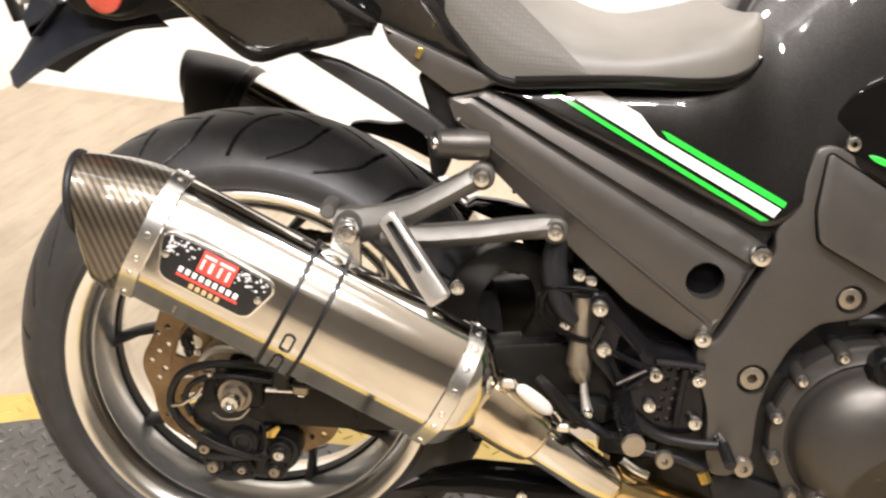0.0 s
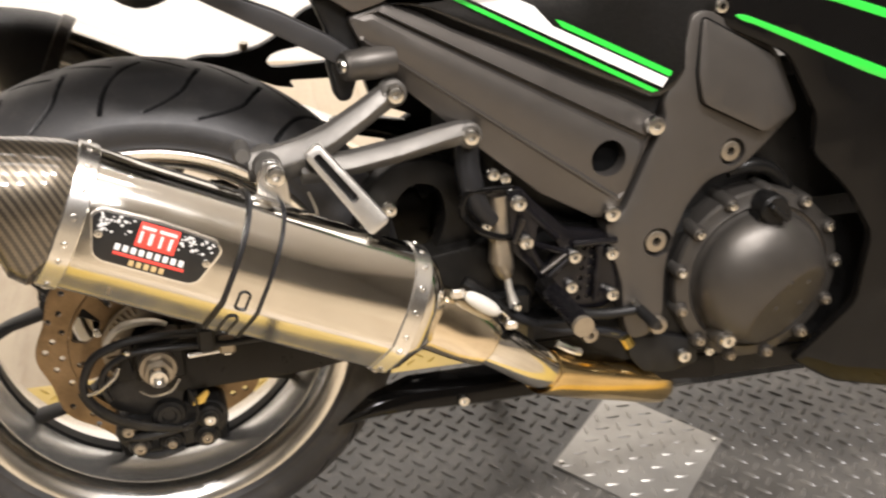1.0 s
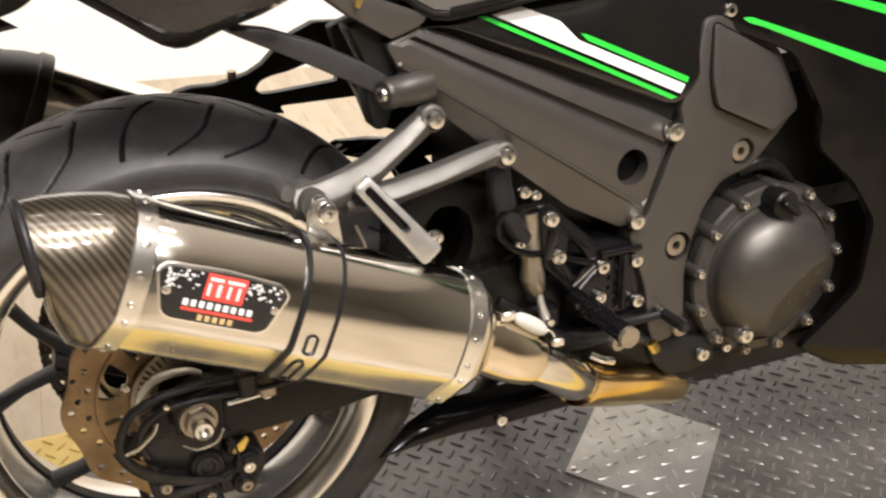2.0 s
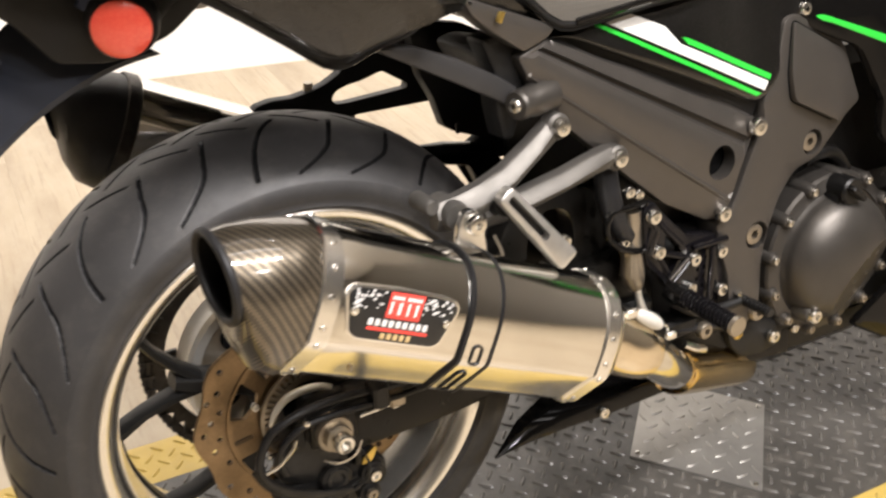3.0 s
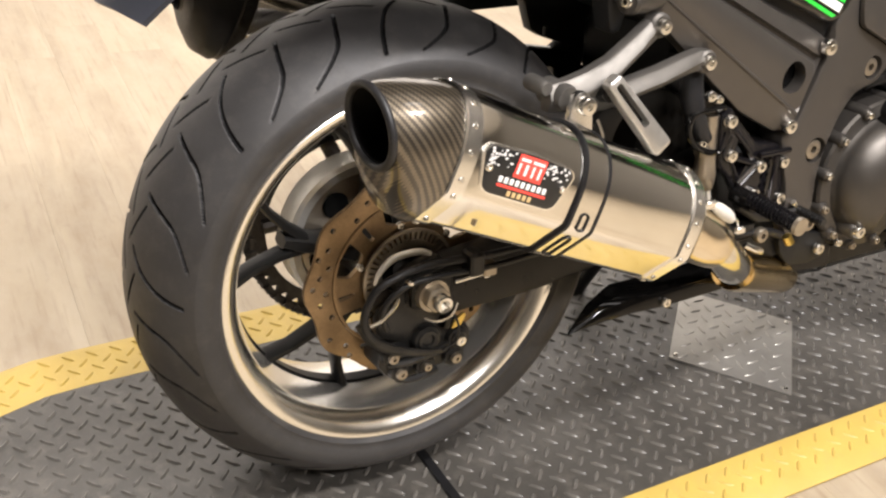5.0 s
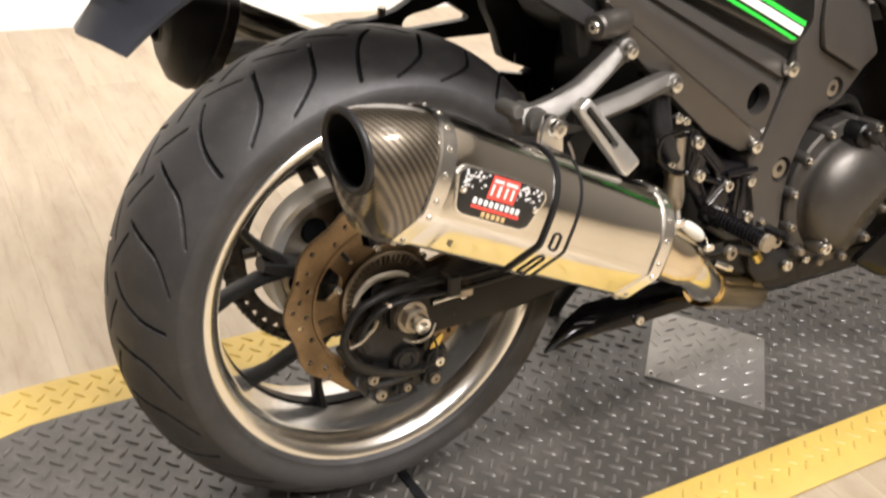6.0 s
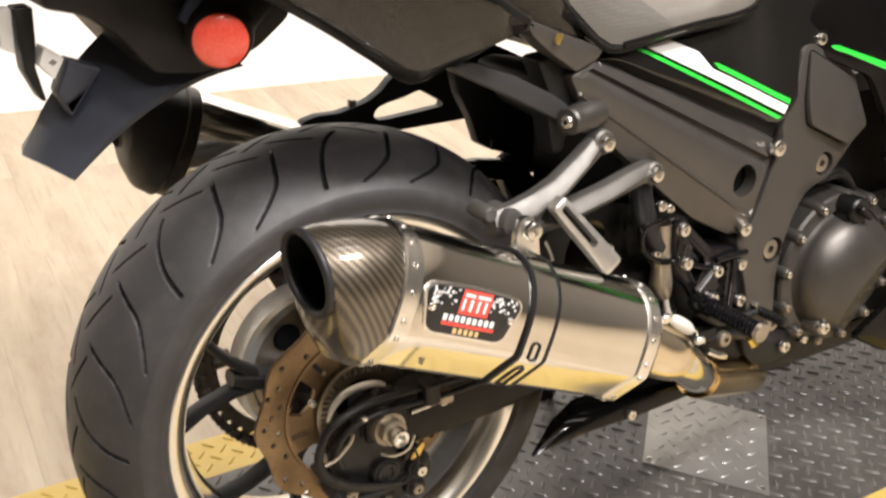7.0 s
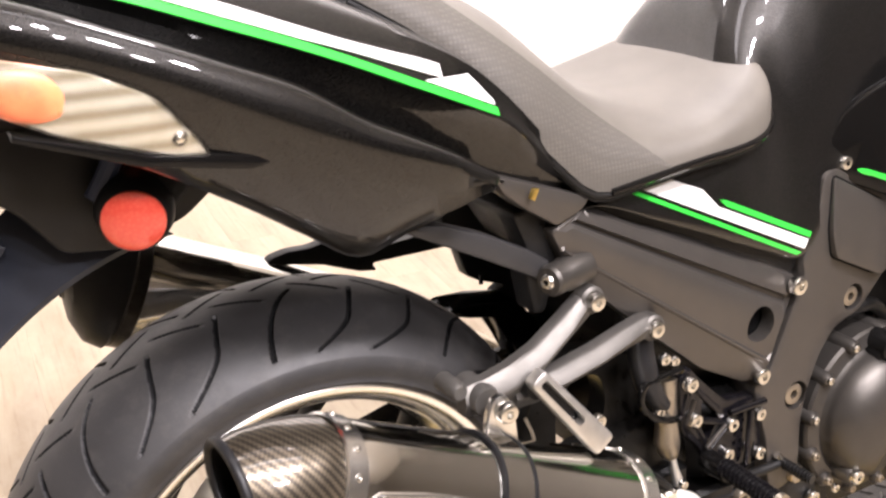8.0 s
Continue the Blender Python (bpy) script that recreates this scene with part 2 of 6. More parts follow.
def plank_wood():
    m, nt, b = nodes_of("pale_oak_plank")
    oi = nt.nodes.new("ShaderNodeObjectInfo")
    tc = nt.nodes.new("ShaderNodeTexCoord")
    add = nt.nodes.new("ShaderNodeVectorMath")
    add.operation = "MULTIPLY_ADD"
    comb = nt.nodes.new("ShaderNodeCombineXYZ")
    for i in range(3):
        link(nt, oi.outputs["Random"], comb.inputs[i])
    link(nt, comb.outputs[0], add.inputs[0])
    add.inputs[1].default_value = (17, 31, 7)
    link(nt, tc.outputs["Object"], add.inputs[2])
    mp = nt.nodes.new("ShaderNodeMapping")
    mp.inputs["Scale"].default_value = (9, 1.1, 9)
    link(nt, add.outputs[0], mp.inputs["Vector"])
    n1 = nt.nodes.new("ShaderNodeTexNoise")
    n1.inputs["Scale"].default_value, n1.inputs["Detail"].default_value, n1.inputs["Distortion"].default_value = 1.0, 7, 1.3
    link(nt, mp.outputs[0], n1.inputs["Vector"])
    mp2 = nt.nodes.new("ShaderNodeMapping")
    mp2.inputs["Scale"].default_value = (110, 6, 50)
    link(nt, add.outputs[0], mp2.inputs["Vector"])
    n2 = nt.nodes.new("ShaderNodeTexNoise")
    n2.inputs["Scale"].default_value, n2.inputs["Detail"].default_value = 1.0, 4
    link(nt, mp2.outputs[0], n2.inputs["Vector"])
    col = mixed(nt, ramp(nt, n1.outputs["Fac"], 0.32, 0.68), (0.315, 0.245, 0.165), (0.44, 0.365, 0.255))
    col = mixed(nt, ramp(nt, n2.outputs["Fac"], 0.55, 0.8), col, (0.26, 0.19, 0.125))
    col = mixed(nt, ramp(nt, noise_tex(nt, 7, 6, 0.7, (1.6, 0.7, 1)), 0.38, 0.66), col, mixed(nt, 0.5, col, (0.47, 0.41, 0.315)))
    col = mixed(nt, ramp(nt, noise_tex(nt, 26, 5, 0.75, (1.5, 0.5, 1)), 0.56, 0.74), col, mixed(nt, 0.35, col, (0.22, 0.165, 0.115)))
    tint = nt.nodes.new("ShaderNodeMapRange")
    tint.inputs[3].default_value, tint.inputs[4].default_value = 0.0, 0.14
    link(nt, oi.outputs["Random"], tint.inputs[0])
    col = mixed(nt, tint.outputs[0], col, (0.45, 0.385, 0.29))
    link(nt, col, b.inputs["Base Color"])
    b.inputs["Roughness"].default_value = 0.42
    bp = nt.nodes.new("ShaderNodeBump")
    bp.inputs["Strength"].default_value, bp.inputs["Distance"].default_value = 0.2, 0.0006
    link(nt, n2.outputs["Fac"], bp.inputs["Height"])
    link(nt, bp.outputs[0], b.inputs["Normal"])
    return m


M_TANK = flake_paint("dark_metal_flake_paint", 0.04, (0.014, 0.0134, 0.0126), (0.040, 0.038, 0.0355))
M_TAIL = flake_paint("glossy_dark_flake_paint", 0.035, (0.0055, 0.0052, 0.0048), (0.024, 0.022, 0.0195))
M_RED = red_lens()
M_SEAT = seat_leather("grey_seat_vinyl", (0.132, 0.120, 0.102), False)
M_KNIT = seat_leather("black_knit_seat_vinyl", (0.104, 0.094, 0.079), True)
M_CARBON = carbon()
# darker copy of the carbon, with the far side's shade in its colour
M_FARCAP = mat("shaded_carbon", (0.010, 0.0095, 0.009), 0.5, 0.0, 0.3, 60, 700)
M_LENS = lamp_reflector()
M_GLASS = lamp_glass()
M_STRUT = mat("blue_grey_plastic", (0.040, 0.052, 0.095), 0.4, 0.0, 0.12, 30, 600)
M_WOOD = plank_wood()


# ---- mesh builders ----
def to_mesh(name, verts, faces, material, sharp=32):
    me = bpy.data.meshes.new(name)
    me.from_pydata([tuple(v) for v in verts], [], [tuple(f) for f in faces])
    bm = bmesh.new()
    bm.from_mesh(me)
    bmesh.ops.recalc_face_normals(bm, faces=bm.faces)
    bm.to_mesh(me)
    bm.free()
    me.polygons.foreach_set("use_smooth", [True] * len(me.polygons))
    me.set_sharp_from_angle(angle=radians(sharp))
    me.materials.append(material)
    return me


def piece(name, geo, material, parent=None, label="", sharp=32):
    ob = new(name, to_mesh(name, geo[0], geo[1], material, sharp))
    ob.parent = parent
    return tagged(ob, label)


def joined(*geos):
    verts, faces = [], []
    for v, f in geos:
        k = len(verts)
        verts += [tuple(p) for p in v]
        faces += [tuple(i + k for i in q) for q in f]
    return verts, faces


def moved(geo, m):
    return [tuple(m @ Vector(v)) for v in geo[0]], geo[1]


def mirrored(geo):
    return [(v[0], -v[1], v[2]) for v in geo[0]], geo[1]


def smooth_line(pts, n=6, closed=False):
    """Catmull-Rom through the points."""
    p = [np.array(q, float) for q in pts]
    out, k = [], len(p)
    for i in range(k if closed else k - 1):
        if closed:
            a, b, c, d = p[i - 1], p[i], p[(i + 1) % k], p[(i + 2) % k]
        else:
            a, b, c, d = p[max(i - 1, 0)], p[i], p[i + 1], p[min(i + 2, k - 1)]
        for j in range(n):
            t = j / n
            out.append(0.5 * (2 * b + (c - a) * t + (2 * a - 5 * b + 4 * c - d) * t * t + (3 * b - a - 3 * c + d) * t ** 3))
    if not closed:
        out.append(p[-1])
    return out


def rounded(outline, r, n=4):
    """Rounds the corners of a closed outline of (x, z)."""
    out, k = [], len(outline)
    for i in range(k):
        a, b, c = (np.array(outline[j % k], float) for j in (i - 1, i, i + 1))
        u, v = a - b, c - b
        lu, lv = np.linalg.norm(u), np.linalg.norm(v)
        s = min(r, 0.45 * lu, 0.45 * lv)
        p, q = b + u / lu * s, b + v / lv * s
        for j in range(n + 1):
            t = j / n
            out.append(tuple((1 - t) ** 2 * p + 2 * t * (1 - t) * b + t * t * q))
    return out


def inside(p, poly):
    x, z = p
    hit, k = False, len(poly)
    for i in range(k):
        (x0, z0), (x1, z1) = poly[i], poly[(i + 1) % k]
        if (z0 > z) != (z1 > z) and x < (x1 - x0) * (z - z0) / (z1 - z0) + x0:
            hit = not hit
    return hit


def inset(poly, d):
    k = len(poly)
    area = sum(poly[i][0] * poly[(i + 1) % k][1] - poly[(i + 1) % k][0] * poly[i][1] for i in range(k))
    s = 1 if area > 0 else -1
    out = []
    for i in range(k):
        a, b, c = (np.array(poly[j % k], float) for j in (i - 1, i, i + 1))
        e, f = b - a, c - b
        e /= max(np.linalg.norm(e), 1e-9)
        f /= max(np.linalg.norm(f), 1e-9)
        n = np.array((-e[1] - f[1], e[0] + f[0])) * s
        ln = np.linalg.norm(n)
        out.append(tuple(b + n / ln * d) if ln > 1e-6 else tuple(b))
    return out


def circle(cx, cz, r, n=28):
    return [(cx + r * math.cos(i * math.tau / n), cz + r * math.sin(i * math.tau / n)) for i in range(n)]


def panel(outline, face, depth, bevel=0.003, holes=(), grid=0.0, creases=()):
    """A panel whose outline lies in (x, z), facing -y at face (a number or a function of x, z), with a rounded edge, real
    thickness and holes."""
    from mathutils.geometry import delaunay_2d_cdt
    fy = face if callable(face) else (lambda x, z: face)
    outline = [tuple(p) for p in outline]
    top = inset(outline, bevel)
    mid = inset(outline, bevel * 0.3)
    flat = [Vector(p) for p in top]
    k = len(top)
    edges = [(i, (i + 1) % k) for i in range(k)]
    loops = []
    for h in holes:
        s = len(flat)
        flat += [Vector(p) for p in h]
        edges += [(s + i, s + (i + 1) % len(h)) for i in range(len(h))]
        loops.append(h)
    for line in creases:
        keep = [p for p in line if inside(p, inset(outline, bevel + 0.0006)) and not any(inside(p, h) or min(math.dist(p, q) for q in h) < 0.0012 for h in holes)]
        s = len(flat)
        flat += [Vector(p) for p in keep]
        edges += [(s + i, s + i + 1) for i in range(len(keep) - 1) if math.dist(keep[i], keep[i + 1]) < 0.012]
    if grid:
        xs, zs = [p[0] for p in top], [p[1] for p in top]
        safe = inset(outline, bevel + grid * 0.4)
        x = min(xs) + grid / 2
        while x < max(xs):
            z = min(zs) + grid / 2
            while z < max(zs):
                if inside((x, z), safe) and not any(math.dist((x, z), q) < grid * 0.5 for h in holes for q in h) and not any(inside((x, z), h) for h in holes):
                    flat.append(Vector((x, z)))
                z += grid
            x += grid
    v2, e2, f2, _, _, _ = delaunay_2d_cdt(flat, edges, [], 1, 1e-7)
    verts = [(p.x, fy(p.x, p.y), p.y) for p in v2]
    faces = []
    for f in f2:
        c = sum((v2[i] for i in f), Vector((0, 0))) / len(f)
        if inside(c, top) and not any(inside(c, h) for h in loops):
            faces.append(tuple(f))
    flat_count = len(faces)
    near = lambda p: min(range(len(v2)), key=lambda i: (v2[i].x - p[0]) ** 2 + (v2[i].y - p[1]) ** 2)
    ring0 = [near(p) for p in top]
    rings = [ring0]
    for poly, dy in ((mid, bevel * 0.3), (outline, bevel), (outline, depth)):
        s = len(verts)
        verts += [(p[0], fy(p[0], p[1]) + dy, p[1]) for p in poly]
        rings.append([s + i for i in range(k)])
    for a, b in zip(rings, rings[1:]):
        faces += [(a[i], a[(i + 1) % k], b[(i + 1) % k], b[i]) for i in range(k)]
    if loops:
        s = len(verts)
        verts += [(p.x, fy(p.x, p.y) + depth * 0.97, p.y) for p in v2]
        faces += [tuple(s + i for i in reversed(f)) for f in faces[:flat_count]]
    else:
        faces.append(tuple(reversed(rings[-1])))
    for h in loops:
        r0, s, n = [near(p) for p in h], len(verts), len(h)
        verts += [(p[0], fy(p[0], p[1]) + depth * 0.97, p[1]) for p in h]
        faces += [(r0[i], s + i, s + (i + 1) % n, r0[(i + 1) % n]) for i in range(n)]
    return verts, faces


def tube(path, radius, n=14, steps=6, flat=1.0):
    """A round bar along a smooth path; radius may be a list along the path's points."""
    rs = radius if isinstance(radius, (list, tuple)) else [radius] * len(path)
    pts = smooth_line([(*p, r) for p, r in zip(path, rs)], steps) if steps > 1 else [np.array((*p, r), float) for p, r in zip(path, rs)]
    verts, faces = [], []
    up = None
    for i, q in enumerate(pts):
        d = (pts[min(i + 1, len(pts) - 1)] - pts[max(i - 1, 0)])[:3]
        d = d / np.linalg.norm(d)
        if up is None:
            up = np.cross(d, (0.31, 0.9, 0.2))
        up = up - d * (up @ d)
        up /= np.linalg.norm(up)
        side = np.cross(d, up)
        verts += [tuple(q[:3] + q[3] * (up * math.cos(a) + side * math.sin(a) * flat)) for a in (j * math.tau / n for j in range(n))]
    m = len(pts)
    for i in range(m - 1):
        faces += [(i * n + j, i * n + (j + 1) % n, (i + 1) * n + (j + 1) % n, (i + 1) * n + j) for j in range(n)]
    faces += [tuple(range(n)), tuple(reversed(range((m - 1) * n, m * n)))]
    return verts, faces


def lathe(profile, centre=(0, 0, 0), n=96, closed=False):
    """Turns (radius, y) pairs about the y axis through centre."""
    cx, cy, cz = centre
    verts, faces, k = [], [], len(profile)
    for i in range(n):
        a = i * math.tau / n
        verts += [(cx + r * math.cos(a), cy + y, cz + r * math.sin(a)) for r, y in profile]
    for i in range(n):
        j = (i + 1) % n
        for s in range(k if closed else k - 1):
            faces.append((i * k + s, i * k + (s + 1) % k, j * k + (s + 1) % k, j * k + s))
    return verts, faces


def loft(sections, closed=True, caps=True):
    verts = [tuple(p) for s in sections for p in s]
    k, faces = len(sections[0]), []
    for i in range(len(sections) - 1):
        for j in range(k if closed else k - 1):
            faces.append((i * k + j, i * k + (j + 1) % k, (i + 1) * k + (j + 1) % k, (i + 1) * k + j))
    if caps and closed:
        faces += [tuple(range(k)), tuple(reversed(range(len(verts) - k, len(verts))))]
    return verts, faces


def box(x0, x1, y0, y1, z0, z1, b=0.003):
    """A block with chamfered edges."""
    verts, faces = [], []
    for z, d in ((z0, b), (z0 + b, 0), (z1 - b, 0), (z1, b)):
        xs, ys = (x0 + d, x1 - d), (y0 + d, y1 - d)
        verts += [(xs[0] + b, ys[0], z), (xs[1] - b, ys[0], z), (xs[1], ys[0] + b, z), (xs[1], ys[1] - b, z),
                  (xs[1] - b, ys[1], z), (xs[0] + b, ys[1], z), (xs[0], ys[1] - b, z), (xs[0], ys[0] + b, z)]
    for i in range(3):
        faces += [(i * 8 + j, i * 8 + (j + 1) % 8, (i + 1) * 8 + (j + 1) % 8, (i + 1) * 8 + j) for j in range(8)]
    faces += [tuple(range(8)), tuple(reversed(range(24, 32)))]
    return verts, faces


def bolt_geo():
    """A button-head bolt of radius 1 that faces -y, with a hexagonal socket."""
    n, verts, faces = 24, [], []
    for r, y in ((1.0, 0.35), (1.0, -0.25), (0.86, -0.5), (0.56, -0.58)):
        verts += [(r * math.cos(i * math.tau / n), y, r * math.sin(i * math.tau / n)) for i in range(n)]
    for k in range(3):
        faces += [(k * n + i, k * n + (i + 1) % n, (k + 1) * n + (i + 1) % n, (k + 1) * n + i) for i in range(n)]
    for y in (-0.58, 0.1):
        for i in range(n):
            a = i * math.tau / n
            r = 0.42 * math.cos(math.pi / 6) / math.cos((a % (math.pi / 3)) - math.pi / 6)
            verts.append((r * math.cos(a), y, r * math.sin(a)))
    for k in (3, 4):
        faces += [(k * n + i, k * n + (i + 1) % n, (k + 1) * n + (i + 1) % n, (k + 1) * n + i) for i in range(n)]
    faces.append(tuple(range(5 * n, 6 * n)))
    return verts, faces


BOLT = to_mesh("bolt", *bolt_geo(), M_BOLT)


DULL_BOLT = to_mesh("bolt", *bolt_geo(), M_TONE)


def bolts(parent, places, name="bolt", mesh=BOLT):
    for x, y, z, r in places:
        ob = new(name, mesh)
        ob.parent = parent
        ob.matrix_basis = Matrix.LocRotScale((x, y, z), None, (r, r, r))


# ---- the room ----
TURN = -4.6          # the planks lie askew to the mat
WALL_TURN = -7.6     # and the walls a little more
FLOOR_Z = -0.016


def structure(name, geo, material, label, category):
    return tagged(piece(name, geo, material), label, category, kind="structure")


room = pose(0, 2.045, 0, 0, 0, WALL_TURN)
WEST = -1.318
structure("wall_north", moved(box(WEST - 0.12, 5.2, 0.0, 0.12, FLOOR_Z - 0.05, 3.35, 0.002), room), M_WALL, "plain white painted showroom wall, brightly lit", "wall")
# the grey walls are unseen, added to limit bounced light and darken reflections
structure("wall_south", moved(box(-4.2, 5.2, -7.32, -7.2, FLOOR_Z - 0.05, 3.35, 0.002), room), M_GREYWALL, "unseen plain grey wall, added to shape bounce and reflections", "wall")
structure("wall_west", moved(box(WEST - 0.12, WEST, -0.8, 0.0, FLOOR_Z - 0.05, 3.35, 0.002), room), M_WALL, "plain white painted side wall meeting the back wall", "wall")
structure("wall_return", moved(box(-4.2, WEST - 0.12, -0.8, -0.68, FLOOR_Z - 0.05, 3.35, 0.002), room), M_GREYWALL, "unseen plain grey wall, added to shape bounce and reflections", "wall")
structure("wall_far_west", moved(box(-4.32, -4.2, -7.32, -0.68, FLOOR_Z - 0.05, 3.35, 0.002), room), M_GREYWALL, "unseen plain grey wall, added to shape bounce and reflections", "wall")
structure("wall_east", moved(box(5.2, 5.32, -7.32, 0.12, FLOOR_Z - 0.05, 3.35, 0.002), room), M_GREYWALL, "unseen plain grey wall, added to shape bounce and reflections", "wall")
structure("ceiling", moved(box(-4.32, 5.32, -7.32, 0.12, 3.35, 3.45, 0.002), room), M_CEIL, "plain grey-white showroom ceiling", "ceiling")
floor = structure("floor", moved(box(-4.3, 5.3, -7.3, 0.1, FLOOR_Z - 0.06, FLOOR_Z - 0.012, 0.002), room), M_WOOD, "pale oak laminate plank floor", "floor")


def tread_lugs(points, size, height, z):
    """Raised lozenges of tread, alternately turned."""
    verts, faces = [], []
    ln, wd = size
    for x, y, a in points:
        c, s, k = math.cos(a), math.sin(a), len(verts)
        for px, py, pz in ((-1, 0, 0), (-0.55, -1, 0), (0.55, -1, 0), (1, 0, 0), (0.55, 1, 0), (-0.55, 1, 0), (-0.62, 0, 0.8), (-0.3, -0.42, 1), (0.3, -0.42, 1), (0.62, 0, 0.8), (0.3, 0.42, 1), (-0.3, 0.42, 1)):
            ux, uy = px * ln / 2, py * wd / 2
            verts.append((x + ux * c - uy * s, y + ux * s + uy * c, z + pz * height - 0.0004))
        for i in range(6):
            faces.append((k + i, k + (i + 1) % 6, k + 6 + (i + 1) % 6, k + 6 + i))
        faces.append(tuple(k + 6 + i for i in range(6)))
    return verts, faces


def lug_grid(x0, x1, y0, y1, p, keep=None, origin=(0.0, 0.0), turn=0.0):
    """Two square lattices of bars, the second turned and set half a step over from the first."""
    out = []
    c, s = math.cos(turn), math.sin(turn)
    n = int(max(x1 - x0, y1 - y0) / p) + 3
    i0, j0 = round((x0 - origin[0]) / p) - 1, round((y0 - origin[1]) / p) - 1
    span_i, span_j = (range(-n, n), range(-n, n)) if turn else (range(i0, i0 + int((x1 - x0) / p) + 4), range(j0, j0 + int((y1 - y0) / p) + 4))
    for i in span_i:
        for j in span_j:
            for half, lean in ((0.0, 46), (0.5, -49)):
                u, v = p * (i + half), p * (j + half)
                x, y = origin[0] + u * c - v * s, origin[1] + u * s + v * c
                if x0 < x < x1 and y0 < y < y1 and (keep is None or keep(x, y)):
                    out.append((x, y, radians(lean) + turn))
    return out


def bend(x):
    """The border wanders a little towards the mat's open end."""
    return 0.003 * math.sin(3.1 * x + 0.6) + (min(0.075, 1.16 * (-0.34 - x) ** 1.7) if x < -0.34 else 0.0)


def mat_strip(x0, x1, inner, outer, z_in, z_out, sign, thick=0.014):
    """A long moulded strip between two lines along x."""
    xs = np.linspace(x0, x1, 61)
    secs = []
    for x in xs:
        w = bend(x)
        a, b = sign * (inner - w), sign * (outer - w * 0.8)
        secs.append([(x, a, z_in - thick), (x, a, z_in), (x, a + (b - a) * 0.75, z_in), (x, b, z_out), (x, b, z_out - 0.002)])
    return loft(secs)


MAT0, MAT1 = -1.3, 2.4
HALF = 0.262
mat_ob = tagged(new("floor_mat"), "black vinyl diamond-tread mat with yellow safety borders, on the wood floor", "mat")
secs = []
for x in np.linspace(MAT0, MAT1, 61):
    w = HALF - bend(x)
    secs.append([(x, -w, -0.014), (x, -w, 0.0), (x, w, 0.0), (x, w, -0.014)])
piece("mat_body", loft(secs), M_MAT, mat_ob)
QUAD = [(0.530, -0.032), (0.645, -0.190), (0.798, -0.037), (0.683, 0.121)]
PITCH = 0.0352
TREAD0 = (-0.3088, 0.2133)
lugs = lug_grid(MAT0, MAT1, -HALF, HALF, PITCH, lambda x, y: abs(y) < HALF - bend(x) - 0.006 and not inside((x, y), QUAD), TREAD0)
tagged(piece("tread", tread_lugs(lugs, (0.0275, 0.0066), 0.0034, 0.0), M_LUG, mat_ob, "worn raised tread bars, lightened for glints"), kind="stuff")
for s in (1, -1):
    wide = 0.108 if s > 0 else 0.086
    piece("border", mat_strip(MAT0, MAT1, HALF + 0.0005, HALF + wide, 0.0, -0.011, s), M_YELLOW, mat_ob, "yellow moulded safety border")
    edge = lug_grid(MAT0, MAT1, -0.4, 0.4, PITCH, lambda x, y: HALF - bend(x) + 0.012 < s * y < HALF + wide * 0.72 - bend(x), TREAD0)
    tagged(piece("border_tread", tread_lugs(edge, (0.0268, 0.0062), 0.0026, 0.0), M_YELLOW, mat_ob), kind="stuff")

# the loose tread-plate patch and its screws
plate = tagged(new("tread_plate"), "square patch of bare aluminium tread plate screwed to the black mat", "plate")
pq = [(p[0], p[1]) for p in QUAD]
pv = [(x, y, z) for z in (0.0004, 0.003) for x, y in pq]
piece("sheet", (pv, [(3, 2, 1, 0), (4, 5, 6, 7)] + [(i, (i + 1) % 4, 4 + (i + 1) % 4, 4 + i) for i in range(4)]), M_ALU, plate)
ctr = np.mean(np.array(QUAD), axis=0)
lug2 = lug_grid(0.5, 0.83, -0.2, 0.14, 0.0363, lambda x, y: inside((x, y), inset(QUAD, 0.011)), (0.6257, -0.0708), radians(-49))
piece("tread", tread_lugs(lug2, (0.026, 0.0058), 0.0022, 0.003), M_ALU, plate)
for t in (0, 1, 2, 3):
    c = ctr + (np.array(QUAD[t]) - ctr) * 0.9
    ob = new("screw", BOLT)
    ob.parent = plate
    ob.matrix_basis = Matrix.Translation((c[0], c[1], 0.0045)) @ Matrix.Rotation(radians(-90), 4, "X") @ Matrix.Diagonal((0.004, 0.003, 0.004, 1))

# a black strap across the mat by the tyre
strap = [[(0.052 + 0.004 * math.sin(9 * y), y, 0.0012), (0.053 + 0.004 * math.sin(9 * y), y, 0.0048), (0.065 + 0.004 * math.sin(9 * y), y, 0.0048), (0.066 + 0.004 * math.sin(9 * y), y, 0.0012)] for y in np.linspace(-0.35, 0.02, 24)]
tagged(piece("strap", loft(strap), M_HOSE), "thin flat black webbing strap lying on the mat", "strap")

# ---- the motorcycle: x forwards, y to its left, z up, leaning on its stand ----
LEAN = -6.2
AX = 0.312
bike = tagged(new("motorcycle"), "black and bronze sports motorcycle with green stripes, leaning on its stand", "motorcycle")
bike.matrix_world = pose(0, 0, AX, LEAN) @ pose(0, 0, -AX)
HUB = (0, 0, AX)


